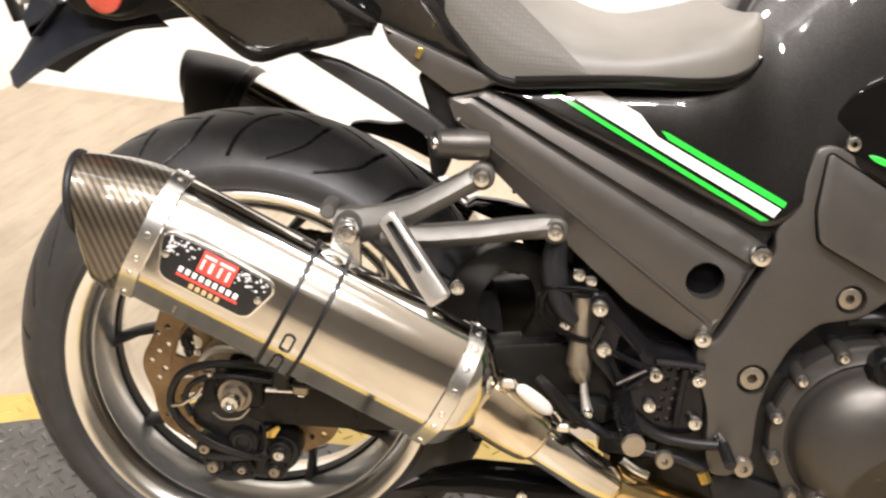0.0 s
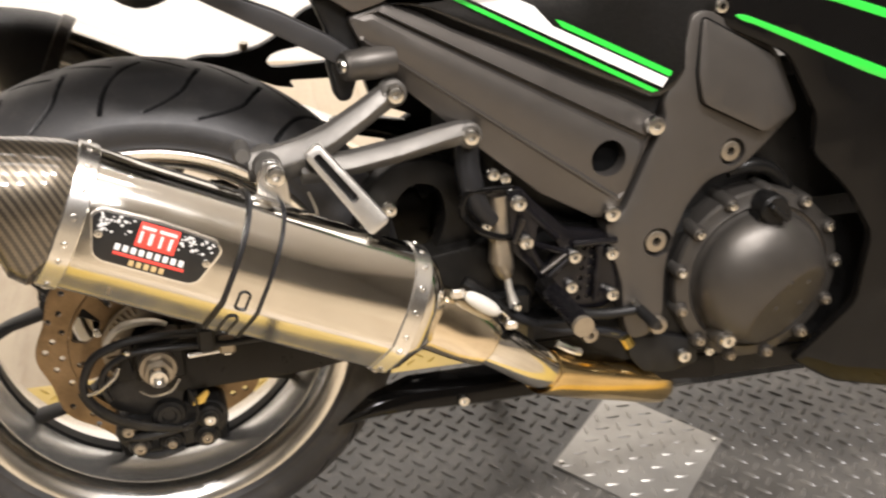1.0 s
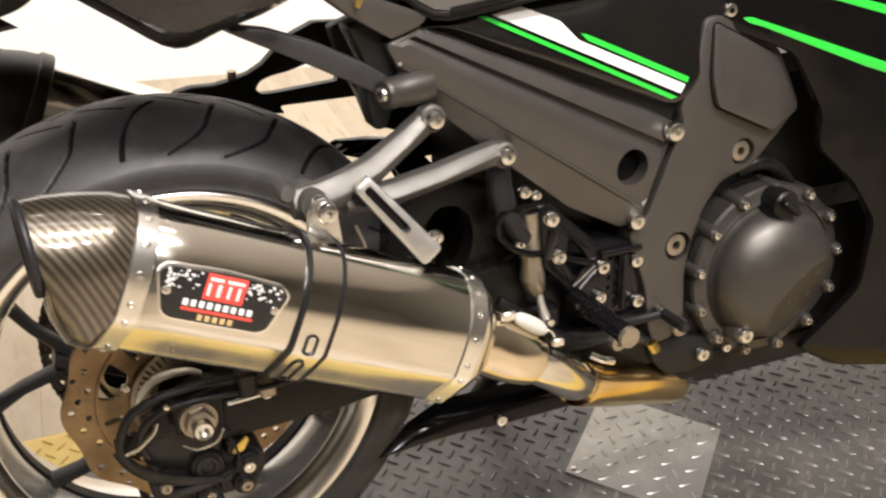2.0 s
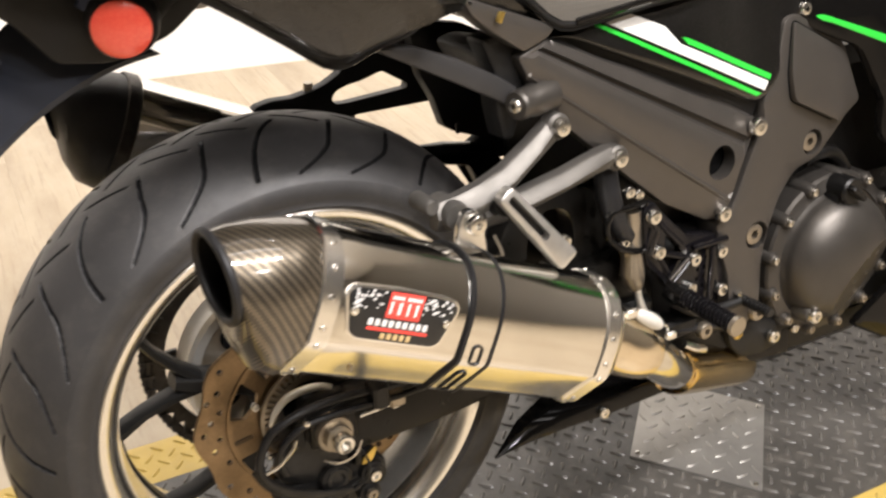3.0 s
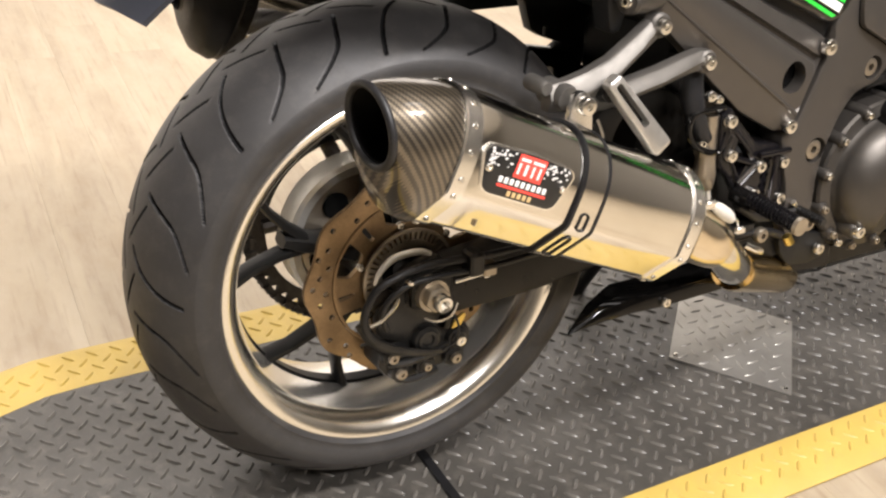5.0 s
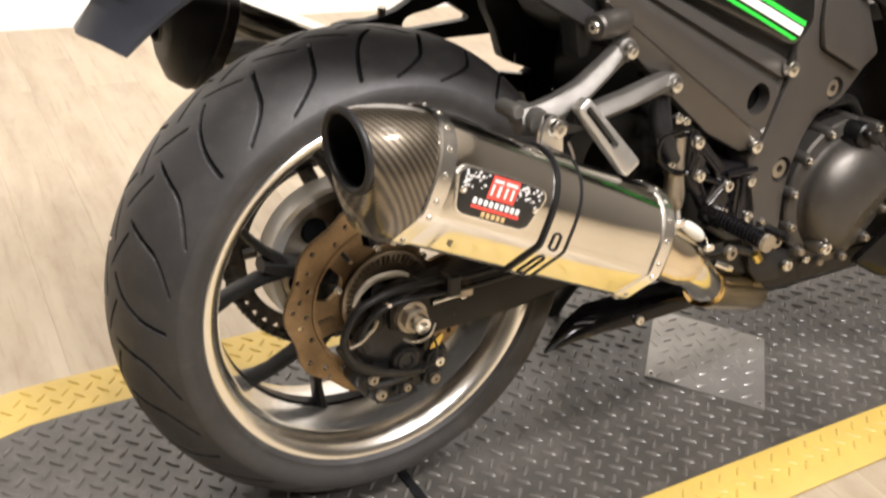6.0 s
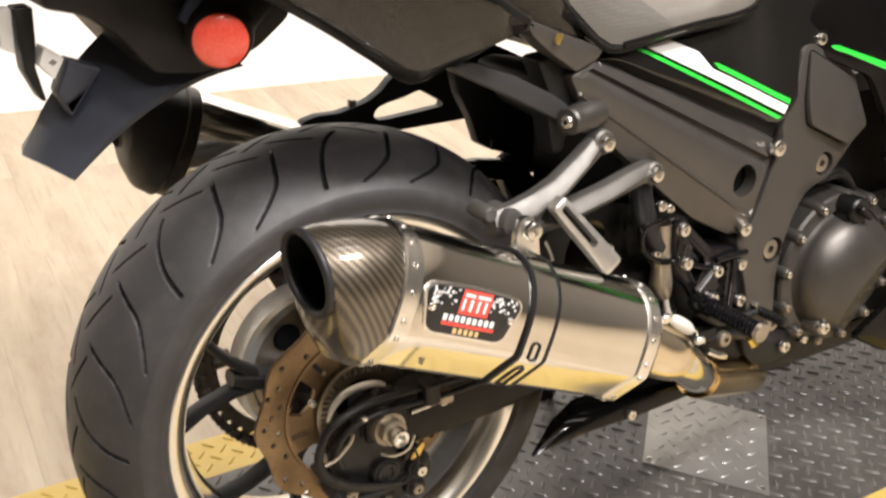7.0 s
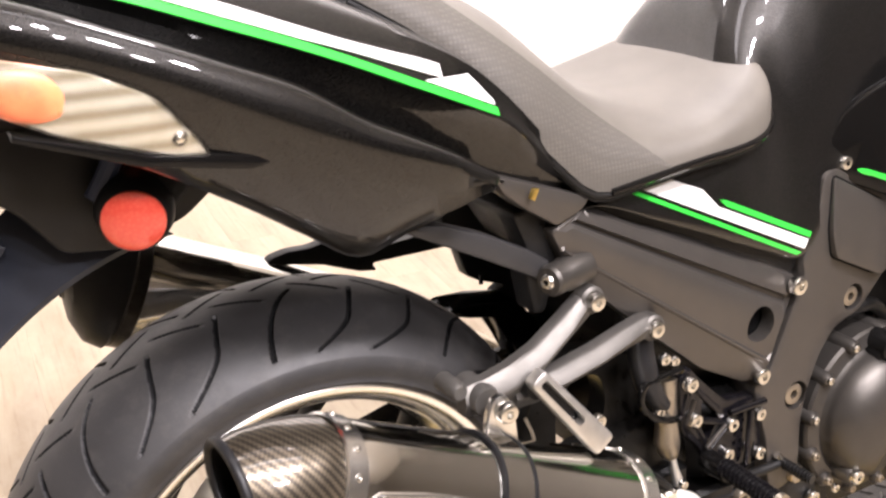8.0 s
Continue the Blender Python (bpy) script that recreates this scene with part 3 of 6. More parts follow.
# rear tyre: crowned section with cut grooves
def tyre_geo():
    n_a, half = 2600, 66
    R, w, drop = 0.3138, 0.0955, 0.048
    rc = (w * w + drop * drop) / (2 * drop)
    ymax = math.asin(w / rc)
    tread = [(rc * math.sin(t), R - rc * (1 - math.cos(t)), t / ymax) for t in np.linspace(0, ymax, half)]
    side = [(0.0964, 0.2595, 1.06), (0.0968, 0.2565, 1.1), (0.0960, 0.252, 1.15), (0.094, 0.246, 1.2), (0.0915, 0.241, 1.25), (0.0925, 0.2375, 1.3), (0.090, 0.2345, 1.33), (0.085, 0.2315, 1.36), (0.078, 0.228, 1.4)]
    prof = tread + side
    full = [(-y, r, -u) for y, r, u in reversed(prof[1:])] + prof
    y = np.array([p[0] for p in full])
    r = np.array([p[1] for p in full])
    u = np.array([p[2] for p in full])
    ang = np.arange(n_a) * math.tau / n_a
    A, U = np.meshgrid(ang, u, indexing="ij")
    RR = np.repeat(r[None, :], n_a, 0)
    depth = np.zeros_like(A)

    def cut(centre, u0, u1, width, phase, n=9, deep=0.0058):
        nonlocal depth
        step = math.tau / n
        d = ((A - centre - phase + step / 2) % step - step / 2) * RR
        m = np.clip((width / 2 + 0.0009 - np.abs(d)) / 0.0013, 0, 1)
        ends = np.clip((np.abs(U) - u0) / 0.03, 0, 1) * np.clip((u1 - np.abs(U)) / 0.03, 0, 1)
        depth = np.maximum(depth, deep * m * ends)

    for s in (-1, 1):
        on = (np.sign(U) == s) | (U == 0)
        keep, depth = depth, np.zeros_like(A)
        q = np.clip(np.abs(U), 0, 1)
        hook = 0.14 * q + 0.12 * (np.clip(q - 0.55, 0, 1) / 0.36) ** 2
        bow = 0.27 * (1 - np.exp(-2.4 * q))
        ph = radians(4 if s < 0 else 24)
        cut(hook, 0.17, 0.93, 0.0042, ph + radians(96.5))
        cut(hook, 0.17, 0.90, 0.0042, ph + radians(110))
        cut(bow, 0.12, 0.88, 0.0042, ph + radians(119))
        for b in (98, 111, 126):
            cut(-0.75 * q, 0.005, 0.22, 0.0046, ph + radians(b + 12))
        depth = np.where(on, np.maximum(keep, depth), keep)
    RR = RR - depth
    verts = np.stack([RR * np.cos(A), np.repeat(y[None, :], n_a, 0), AX + RR * np.sin(A)], -1).reshape(-1, 3)
    k = len(full)
    i = np.arange(n_a)[:, None]
    j = np.arange(k - 1)[None, :]
    a = i * k + j
    b = ((i + 1) % n_a) * k + j
    faces = np.stack([a, a + 1, b + 1, b], -1).reshape(-1, 4)
    # faces deep in a groove take the darker, shade-painted rubber
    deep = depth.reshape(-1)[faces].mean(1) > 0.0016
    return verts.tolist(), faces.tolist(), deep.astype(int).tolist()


tv, tf, deep = tyre_geo()
tyre = piece("rear_tyre", (tv, tf), M_RUBBER, bike, "worn black radial tyre with curved tread grooves", 50)
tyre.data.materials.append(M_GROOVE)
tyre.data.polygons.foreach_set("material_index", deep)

rim_prof = [(0.2345, -0.0865), (0.2345, -0.083), (0.228, -0.078), (0.214, -0.05), (0.208, 0.0), (0.214, 0.05), (0.228, 0.078), (0.2345, 0.083), (0.2345, 0.0865),
            (0.231, 0.0885), (0.226, 0.0875), (0.2185, 0.0835), (0.2105, 0.0725), (0.206, 0.062), (0.2005, 0.042), (0.197, 0.025), (0.1955, 0.0), (0.197, -0.025), (0.2005, -0.042), (0.206, -0.062), (0.2105, -0.0725), (0.2185, -0.0835), (0.226, -0.0875), (0.231, -0.0885)]
rim = piece("wheel_rim", lathe(rim_prof, HUB, 160, True), M_RIM, bike, "polished alloy rim lip and barrel")
piece("barrel", lathe([(0.2052, -0.0615), (0.1996, -0.042), (0.1961, -0.025), (0.1946, 0.0), (0.1961, 0.025), (0.1996, 0.042), (0.2052, 0.0615), (0.207, 0.0615), (0.198, 0.0), (0.207, -0.0615)], HUB, 160, True), M_BARREL, rim, "silver-painted rim barrel")
piece("barrel_band", lathe([(0.1948, -0.012), (0.1925, -0.009), (0.1925, 0.009), (0.1948, 0.012)], HUB, 128, True), M_SPOKE, rim, "black painted centre band")


def spoke_geo():
    """A forked spoke along +x from the hub."""
    geos = []
    def bar(path, widths, depths):
        secs = []
        for i, (p, w, d) in enumerate(zip(path, widths, depths)):
            q0, q1 = np.array(path[max(i - 1, 0)]), np.array(path[min(i + 1, len(path) - 1)])
            t = (q1 - q0) / np.linalg.norm(q1 - q0)
            nrm = np.array((-t[1], t[0]))
            sec = []
            for a, b in ((-1, -0.6), (-0.55, -1), (0.55, -1), (1, -0.6), (1, 0.6), (0.55, 1), (-0.55, 1), (-1, 0.6)):
                q = np.array(p) + nrm * a * w
                sec.append((q[0], b * d, q[1]))
            secs.append(sec)
        return loft(secs)
    geos.append(bar([(0.04, 0), (0.08, 0), (0.118, 0), (0.132, 0)], [0.016, 0.011, 0.011, 0.008], [0.034, 0.024, 0.018, 0.014]))
    for s in (-1, 1):
        pts = [(0.105, s * 0.006), (0.13, s * 0.018), (0.16, s * 0.037), (0.186, s * 0.0605), (0.1965, s * 0.071)]
        geos.append(bar(pts, [0.0075, 0.006, 0.0052, 0.0065, 0.012], [0.016, 0.014, 0.0135, 0.015, 0.02]))
    return joined(*geos)


spoke_mesh = to_mesh("spoke", *spoke_geo(), M_SPOKE)
for k in range(5):
    ob = new("spoke", spoke_mesh)
    ob.parent = rim
    ob.matrix_basis = pose(0, -0.004, AX, 0, 0, 0) @ Matrix.Rotation(-radians(-123 + 72 * k), 4, "Y")
    tagged(ob, "black forked cast spoke" if k == 0 else "")
piece("hub", lathe([(0.012, -0.075), (0.034, -0.075), (0.04, -0.06), (0.044, -0.03), (0.046, 0.0), (0.048, 0.03), (0.012, 0.03)], HUB, 64), M_SPOKE, rim)

# sprocket side: carrier ring, sprocket and chain
carrier = piece("sprocket_carrier", lathe([(0.086, 0.030), (0.089, 0.026), (0.099, 0.026), (0.1035, 0.031), (0.1035, 0.066), (0.098, 0.07), (0.084, 0.07)], HUB, 96, True), M_HUB, bike, "silver ring of the sprocket carrier")
piece("carrier_plate", lathe([(0.03, 0.022), (0.05, 0.024), (0.07, 0.031), (0.088, 0.034), (0.088, 0.058), (0.03, 0.058)], HUB, 64, True), M_TONE, carrier)
for k in range(5):
    a = radians(129 + 72 * k)
    # near-black discs on the plate stand for its shaded holes
    piece("carrier_hole", lathe([(0.0, 0.0), (0.0165, 0.0), (0.018, 0.004), (0.0, 0.008)], (0.062 * math.cos(a), 0.0245, AX + 0.062 * math.sin(a)), 24), M_DARK, carrier)


def gear_geo(r0, r1, teeth, tip, y0, y1):
    out, n = [], teeth * 6
    for i in range(n):
        a, ph = i * math.tau / n, i % 6
        r = r1 + (tip if ph in (2, 3) else tip * 0.45 if ph in (1, 4) else 0)
        out.append((a, r))
    verts = []
    for y in (y0, y1):
        verts += [(r * math.cos(a), y, AX + r * math.sin(a)) for a, r in out]
        verts += [(r0 * math.cos(a), y, AX + r0 * math.sin(a)) for a, r in out]
    faces = []
    for i in range(n):
        j = (i + 1) % n
        faces += [(i, j, n + j, n + i), (2 * n + j, 2 * n + i, 3 * n + i, 3 * n + j), (j, i, 2 * n + i, 2 * n + j), (n + i, n + j, 3 * n + j, 3 * n + i)]
    return verts, faces


sprocket = piece("sprocket", gear_geo(0.112, 0.126, 41, 0.009, 0.084, 0.09), M_CHAIN, bike, "dark toothed rear sprocket")
for k in range(5):
    a = radians(100 + 72 * k)
    p0, p1 = (0.095, 0.116)
    piece("sprocket_arm", tube([(p0 * math.cos(a), 0.083, AX + p0 * math.sin(a)), (p1 * math.cos(a + 0.05), 0.087, AX + p1 * math.sin(a + 0.05))], 0.011, 10, 1), M_CHAIN, sprocket)
link_path = []
for i in range(46):
    a = math.pi * (0.5 + i / 45)
    link_path.append((0.135 * math.cos(a), AX + 0.135 * math.sin(a)))
link_path = [(0.5 - 0.0125 * i, AX + 0.10 + 0.035 * i / 40) for i in range(40)] + link_path + [(0.0125 * i, AX - 0.135 + 0.0009 * i) for i in range(1, 36)]
link_path = [q for i, q in enumerate(link_path) if i == 0 or math.dist(q, link_path[i - 1]) > 0.002]
chain_geo = []
for i, (x, z) in enumerate(link_path):
    x2, z2 = link_path[i + 1] if i + 1 < len(link_path) else (2 * x - link_path[i - 1][0], 2 * z - link_path[i - 1][1])
    off = 0.0 if i % 2 else 0.003
    for y in (0.079 - off, 0.094 + off):
        chain_geo.append(tube([(x - (x2 - x) * 0.12, y, z - (z2 - z) * 0.12), ((x + x2) / 2, y, (z + z2) / 2), (x2 + (x2 - x) * 0.12, y, z2 + (z2 - z) * 0.12)], [0.0062, 0.0048, 0.0062], 6, 1, 0.35))
tagged(piece("drive_chain", joined(*chain_geo), M_CHAIN, bike, "dark roller drive chain"), kind="stuff")

# brake disc with waved edge, holes and tone ring
wave = [(math.cos(a) * r, AX + math.sin(a) * r) for a, r in ((i * math.tau / 240, 0.1302 + 0.0034 * math.cos(10 * i * math.tau / 240)) for i in range(240))]
disc_holes = [[(0.0985 * math.cos(i * math.tau / 90), AX + 0.0985 * math.sin(i * math.tau / 90)) for i in range(90)]]
for i in range(20):
    a = i * math.tau / 20
    for k, r in enumerate((0.1055, 0.1145, 0.1225)):
        b = a + 0.115 * k + 0.05
        if (i + k) % 4 != 0:
            disc_holes.append(circle(r * math.cos(b), AX + r * math.sin(b), 0.0037, 10))
disc = piece("brake_disc", panel(wave, -0.087, 0.005, 0.0006, disc_holes), M_DISC, bike, "bronze-coloured waved brake disc with drilled holes")
core_holes = [[(0.047 * math.cos(i * math.tau / 72), AX + 0.047 * math.sin(i * math.tau / 72)) for i in range(72)]]
for k in range(6):
    a = radians(159 + 60 * k)
    win = [(0.0945, a - 0.27), (0.0955, a), (0.0945, a + 0.21), (0.077, a + 0.24), (0.066, a + 0.02), (0.069, a - 0.2)]
    core_holes.append(rounded([(r * math.cos(q), AX + r * math.sin(q)) for r, q in win], 0.003, 2))
    a = radians(190 + 60 * k)
    win = [(0.092, a - 0.035), (0.092, a + 0.035), (0.07, a + 0.05), (0.07, a - 0.03)]
    core_holes.append(rounded([(r * math.cos(q), AX + r * math.sin(q)) for r, q in win], 0.002, 2))
piece("disc_carrier", panel(circle(0, AX, 0.0978, 96), -0.0885, 0.007, 0.001, core_holes), M_DISC, disc, "brown metal disc carrier with cut-outs")
piece("carrier_boss", lathe([(0.03, -0.0825), (0.05, -0.0825), (0.052, -0.07), (0.03, -0.066)], HUB, 72, True), M_TONE, disc)
slots = []
for i in range(48):
    a = i * math.tau / 48
    c, s = math.cos(a), math.sin(a)
    slots.append([(r * c - w * s, AX + r * s + w * c) for r, w in ((0.0470, -0.0013), (0.0570, -0.0016), (0.0570, 0.0016), (0.0470, 0.0013))])
ring = [(0.0615 * math.cos(i * math.tau / 120), AX + 0.0615 * math.sin(i * math.tau / 120)) for i in range(120)]
hole = [(0.041 * math.cos(i * math.tau / 90), AX + 0.041 * math.sin(i * math.tau / 90)) for i in range(90)]
piece("tone_ring", panel(ring, -0.0955, 0.003, 0.0005, [hole] + slots), M_TONE, disc, "slotted steel sensor ring")
bolts(disc, [(0.0675 * math.cos(radians(40 + 60 * k)), -0.0905, AX + 0.0675 * math.sin(radians(40 + 60 * k)), 0.005) for k in range(6)], "disc_bolt")

# the wheel stands a little askew in the frame
WHEEL = Matrix.Translation(HUB) @ pose(0, 0, 0.002, 1.7, 0, 0.3) @ Matrix.Translation((0, 0, -AX))
for ob in (tyre, rim, disc, carrier, sprocket):
    ob.matrix_basis = WHEEL

# swingarm, axle and chain adjuster
swing = piece("swingarm", panel(rounded([(-0.03, 0.30), (-0.02, 0.325), (0.02, 0.335), (0.14, 0.346), (0.3, 0.40), (0.44, 0.42), (0.45, 0.33), (0.3, 0.29), (0.16, 0.272), (0.02, 0.268)], 0.015), -0.137, 0.04, 0.006), M_SWING, bike, "dark metal swingarm")
piece("swingarm_far_side", panel(rounded([(-0.055, 0.29), (-0.04, 0.335), (0.02, 0.352), (0.14, 0.362), (0.3, 0.40), (0.44, 0.42), (0.45, 0.33), (0.3, 0.29), (0.16, 0.272), (0.02, 0.268)], 0.015), 0.105, 0.035, 0.006), M_SWING, swing)
arch = rounded([(0.215, 0.33), (0.225, 0.42), (0.25, 0.485), (0.29, 0.515), (0.36, 0.505), (0.43, 0.46), (0.45, 0.37), (0.4, 0.325), (0.3, 0.30)], 0.03)
piece("swingarm_brace", panel(arch, -0.115, 0.03, 0.006, [rounded([(0.275, 0.40), (0.275, 0.455), (0.30, 0.487), (0.335, 0.48), (0.345, 0.44), (0.33, 0.40), (0.30, 0.385)], 0.02)]), M_SWING, swing, "arched brace of the swingarm")
piece("swingarm_bridge", box(0.2, 0.28, -0.11, 0.11, 0.32, 0.385, 0.008), M_SWING, swing)
axle = piece("axle_block", box(-0.024, 0.03, -0.150, -0.137, 0.294, 0.331, 0.003), M_SWING, bike, "grey metal axle adjuster block")
nut = [(0.017 * math.cos(i * math.tau / 6 + 0.2), AX + 0.017 * math.sin(i * math.tau / 6 + 0.2)) for i in range(6)]
piece("axle_nut", panel(rounded(nut, 0.003, 2), -0.169, 0.019, 0.002), M_TONE, axle, "dull hexagonal axle nut")
piece("axle_end", lathe([(0.0, -0.176), (0.0055, -0.176), (0.006, -0.183), (0.0095, -0.184), (0.011, -0.181), (0.011, -0.166)], HUB, 28), M_BOLT, axle)
piece("axle_washer", lathe([(0.012, -0.158), (0.020, -0.158), (0.0215, -0.15), (0.0215, -0.143), (0.012, -0.143)], HUB, 40, True), M_TONE, axle)
piece("cotter_pin", tube([(-0.022, -0.173, 0.296), (-0.008, -0.179, 0.291), (0.012, -0.178, 0.294), (0.022, -0.174, 0.306)], 0.0014, 8), M_BOLT, axle)
piece("adjuster_bolt", tube([(0.034, -0.145, 0.318), (0.075, -0.145, 0.3205)], 0.0035, 10, 1), M_BOLT, axle)
piece("adjuster_head", lathe([(0, -0.005), (0.0062, -0.005), (0.0062, 0.005), (0, 0.005)], (0.077, -0.145, 0.3205), 6), M_BOLT, axle)
piece("chain_mark_plate", panel(rounded([(-0.045, 0.294), (-0.04, 0.325), (-0.03, 0.328), (-0.028, 0.294)], 0.006), -0.1405, 0.003, 0.0008), M_SWING, axle)
piece("brass_tag", panel(rounded([(0.033, 0.253), (0.036, 0.262), (0.050, 0.272), (0.053, 0.268), (0.046, 0.255)], 0.002), -0.1435, 0.003, 0.0006), M_BRASS, axle)

# brake caliper, its bracket and lines
def boss_geo(x, z, r, y, depth=0.03):
    """A round cast boss with a stepped, softened face."""
    return lathe([(0, 0.002), (r * 0.34, 0.002), (r * 0.42, -0.0005), (r * 0.62, -0.001), (r * 0.7, 0.001), (r * 0.86, 0.002), (r * 0.97, 0.006), (r, 0.012), (r * 1.04, depth), (0, depth)], (x, y, z), 32)


cal = piece("brake_caliper", panel(rounded([(-0.053, 0.238), (-0.057, 0.212), (-0.040, 0.190), (-0.008, 0.184), (0.010, 0.190), (0.030, 0.192), (0.056, 0.196), (0.074, 0.214), (0.072, 0.240), (0.052, 0.250), (0.030, 0.246), (0.018, 0.258), (-0.008, 0.258), (-0.026, 0.246)], 0.009), -0.124, 0.05, 0.006), M_CALIPER, bike, "dirty grey rear brake caliper")
for x, z, r in ((0.051, 0.229, 0.0165), (0.046, 0.205, 0.0150), (-0.041, 0.227, 0.0125), (-0.030, 0.203, 0.0135), (0.006, 0.203, 0.0150)):
    piece("caliper_lobe", boss_geo(x, z, r, -0.133), M_CALIPER, cal)
piece("piston_housing", boss_geo(0.006, 0.240, 0.0205, -0.136, 0.04), M_CALIPER, cal)
piece("caliper_bridge", box(-0.034, 0.036, -0.120, -0.06, 0.190, 0.222, 0.008), M_CALIPER, cal)
piece("cast_rib", joined(tube([(-0.046, -0.130, 0.216), (-0.02, -0.134, 0.218), (0.012, -0.134, 0.222), (0.036, -0.132, 0.228)], [0.004, 0.006, 0.006, 0.004], 10), tube([(-0.034, -0.129, 0.192), (-0.01, -0.133, 0.190), (0.02, -0.133, 0.196)], [0.003, 0.005, 0.004], 10)), M_CALIPER, cal)
piece("torque_arm", tube([(-0.085, -0.134, 0.284), (-0.074, -0.136, 0.266), (-0.056, -0.138, 0.249), (-0.028, -0.139, 0.235), (0.004, -0.139, 0.226), (0.03, -0.137, 0.222)], [0.006, 0.0075, 0.0075, 0.007, 0.006, 0.004], 12, 6, 0.6), M_CALIPER, cal, "curved arm of the caliper bracket")
piece("bleed_nipple", joined(tube([(0.033, -0.132, 0.250), (0.034, -0.134, 0.262)], 0.004, 8, 1), tube([(0.034, -0.134, 0.262), (0.0345, -0.1345, 0.268)], 0.0055, 10, 1)), M_CALIPER, cal)
piece("caliper_bracket", panel(rounded([(-0.06, 0.255), (-0.058, 0.285), (-0.03, 0.30), (-0.024, 0.33), (0.0, 0.345), (0.03, 0.345), (0.035, 0.29), (0.02, 0.245), (-0.02, 0.24)], 0.012), -0.128, 0.014, 0.003), M_CALIPER, cal)
piece("sensor_guard", tube([(-0.058, -0.118, 0.322), (-0.051, -0.118, 0.336), (-0.038, -0.119, 0.349), (-0.022, -0.12, 0.354), (0.0, -0.121, 0.354), (0.014, -0.122, 0.349)], [0.002, 0.0035, 0.0045, 0.0048, 0.0042, 0.003], 12), M_HUB, cal, "bright curved sensor guard")
piece("pad_pin", tube([(-0.04, -0.137, 0.232), (-0.012, -0.139, 0.229)], 0.0022, 8, 1), M_TONE, cal)
bolts(cal, [(-0.041, -0.135, 0.227, 0.0068), (-0.030, -0.135, 0.203, 0.0072), (0.046, -0.135, 0.205, 0.0070), (0.006, -0.135, 0.203, 0.0055)], "caliper_bolt", DULL_BOLT)
bolts(cal, [(0.051, -0.136, 0.229, 0.0072)], "caliper_bolt")
hose = piece("brake_hose", tube([(0.17, -0.146, 0.345), (0.085, -0.150, 0.345), (0.03, -0.149, 0.348), (-0.005, -0.147, 0.347), (-0.036, -0.146, 0.343), (-0.064, -0.144, 0.331), (-0.077, -0.142, 0.312), (-0.082, -0.140, 0.29), (-0.074, -0.138, 0.268), (-0.055, -0.136, 0.25)], 0.005, 14), M_HOSE, bike, "black rubber brake hose curving round the axle")
piece("sensor_lead", tube([(0.17, -0.152, 0.335), (0.085, -0.156, 0.333), (0.03, -0.156, 0.335), (-0.01, -0.155, 0.335), (-0.036, -0.153, 0.330), (-0.056, -0.150, 0.315), (-0.062, -0.147, 0.295), (-0.055, -0.145, 0.275)], 0.0038, 12), M_HOSE, hose)
piece("brake_pipe", tube([(-0.042, -0.148, 0.315), (-0.047, -0.150, 0.306), (-0.056, -0.150, 0.298), (-0.066, -0.149, 0.29), (-0.078, -0.147, 0.286)], 0.0022, 10), M_BOLT, hose, "bright bent brake pipe")
piece("hose_clip", box(0.045, 0.064, -0.166, -0.14, 0.328, 0.357, 0.003), M_CALIPER, hose)
piece("clip_plate", box(0.068, 0.086, -0.158, -0.14, 0.32, 0.337, 0.002), M_TONE, hose)
piece("clip_bolt", box(-0.034, -0.027, -0.160, -0.150, 0.332, 0.339, 0.002), M_BOLT, hose)
piece("loose_wire", tube([(0.03, -0.150, 0.28), (0.037, -0.153, 0.262), (0.036, -0.15, 0.24), (0.02, -0.146, 0.228)], 0.0016, 8), M_HOSE, hose)

# right silencer: polished body, carbon end cap, clamp, badge, rivets
MR, MF = np.array((-0.07, -0.2555, 0.537)), np.array((0.265, -0.2375, 0.385))
MD = (MF - MR) / np.linalg.norm(MF - MR)
MU = np.array((0, 0, 1.0)) - MD * MD[2]
MU /= np.linalg.norm(MU)
MW = np.cross(MU, MD)
if MW[1] > 0:
    MW = -MW
ML = float(np.linalg.norm(MF - MR))
MHW, MHU = 0.0585, 0.0685


LOW_FACET = smooth_line([(1, 0), (1.0, -0.16), (0.997, -0.30), (0.965, -0.40), (0.745, -0.635), (0.52, -0.865), (0.45, -0.935), (0.32, -0.985), (0, -1)], 5)


def oval(a, hw, hu, p=2.2):
    c, s = math.cos(a), math.sin(a)
    if s < -1e-6 and c > 1e-6 and p == 2.2:
        # the lower outer quarter is a rounded facet
        f = math.atan2(-s, c) / (math.pi / 2) * (len(LOW_FACET) - 1)
        i = min(int(f), len(LOW_FACET) - 2)
        q = LOW_FACET[i] + (LOW_FACET[i + 1] - LOW_FACET[i]) * (f - i)
        return q[0] * hw, q[1] * hu
    return math.copysign(abs(c) ** (2 / p), c) * hw, math.copysign(abs(s) ** (2 / p), s) * hu


def sil(s, w, u):
    return MR + MD * s + MW * w + MU * u


def sil_ring(s, k=1.0, n=72, off=0.0, p=2.2):
    return [tuple(sil(s, *oval(i * math.tau / n, MHW * k + off, MHU * k + off, p))) for i in range(n)]


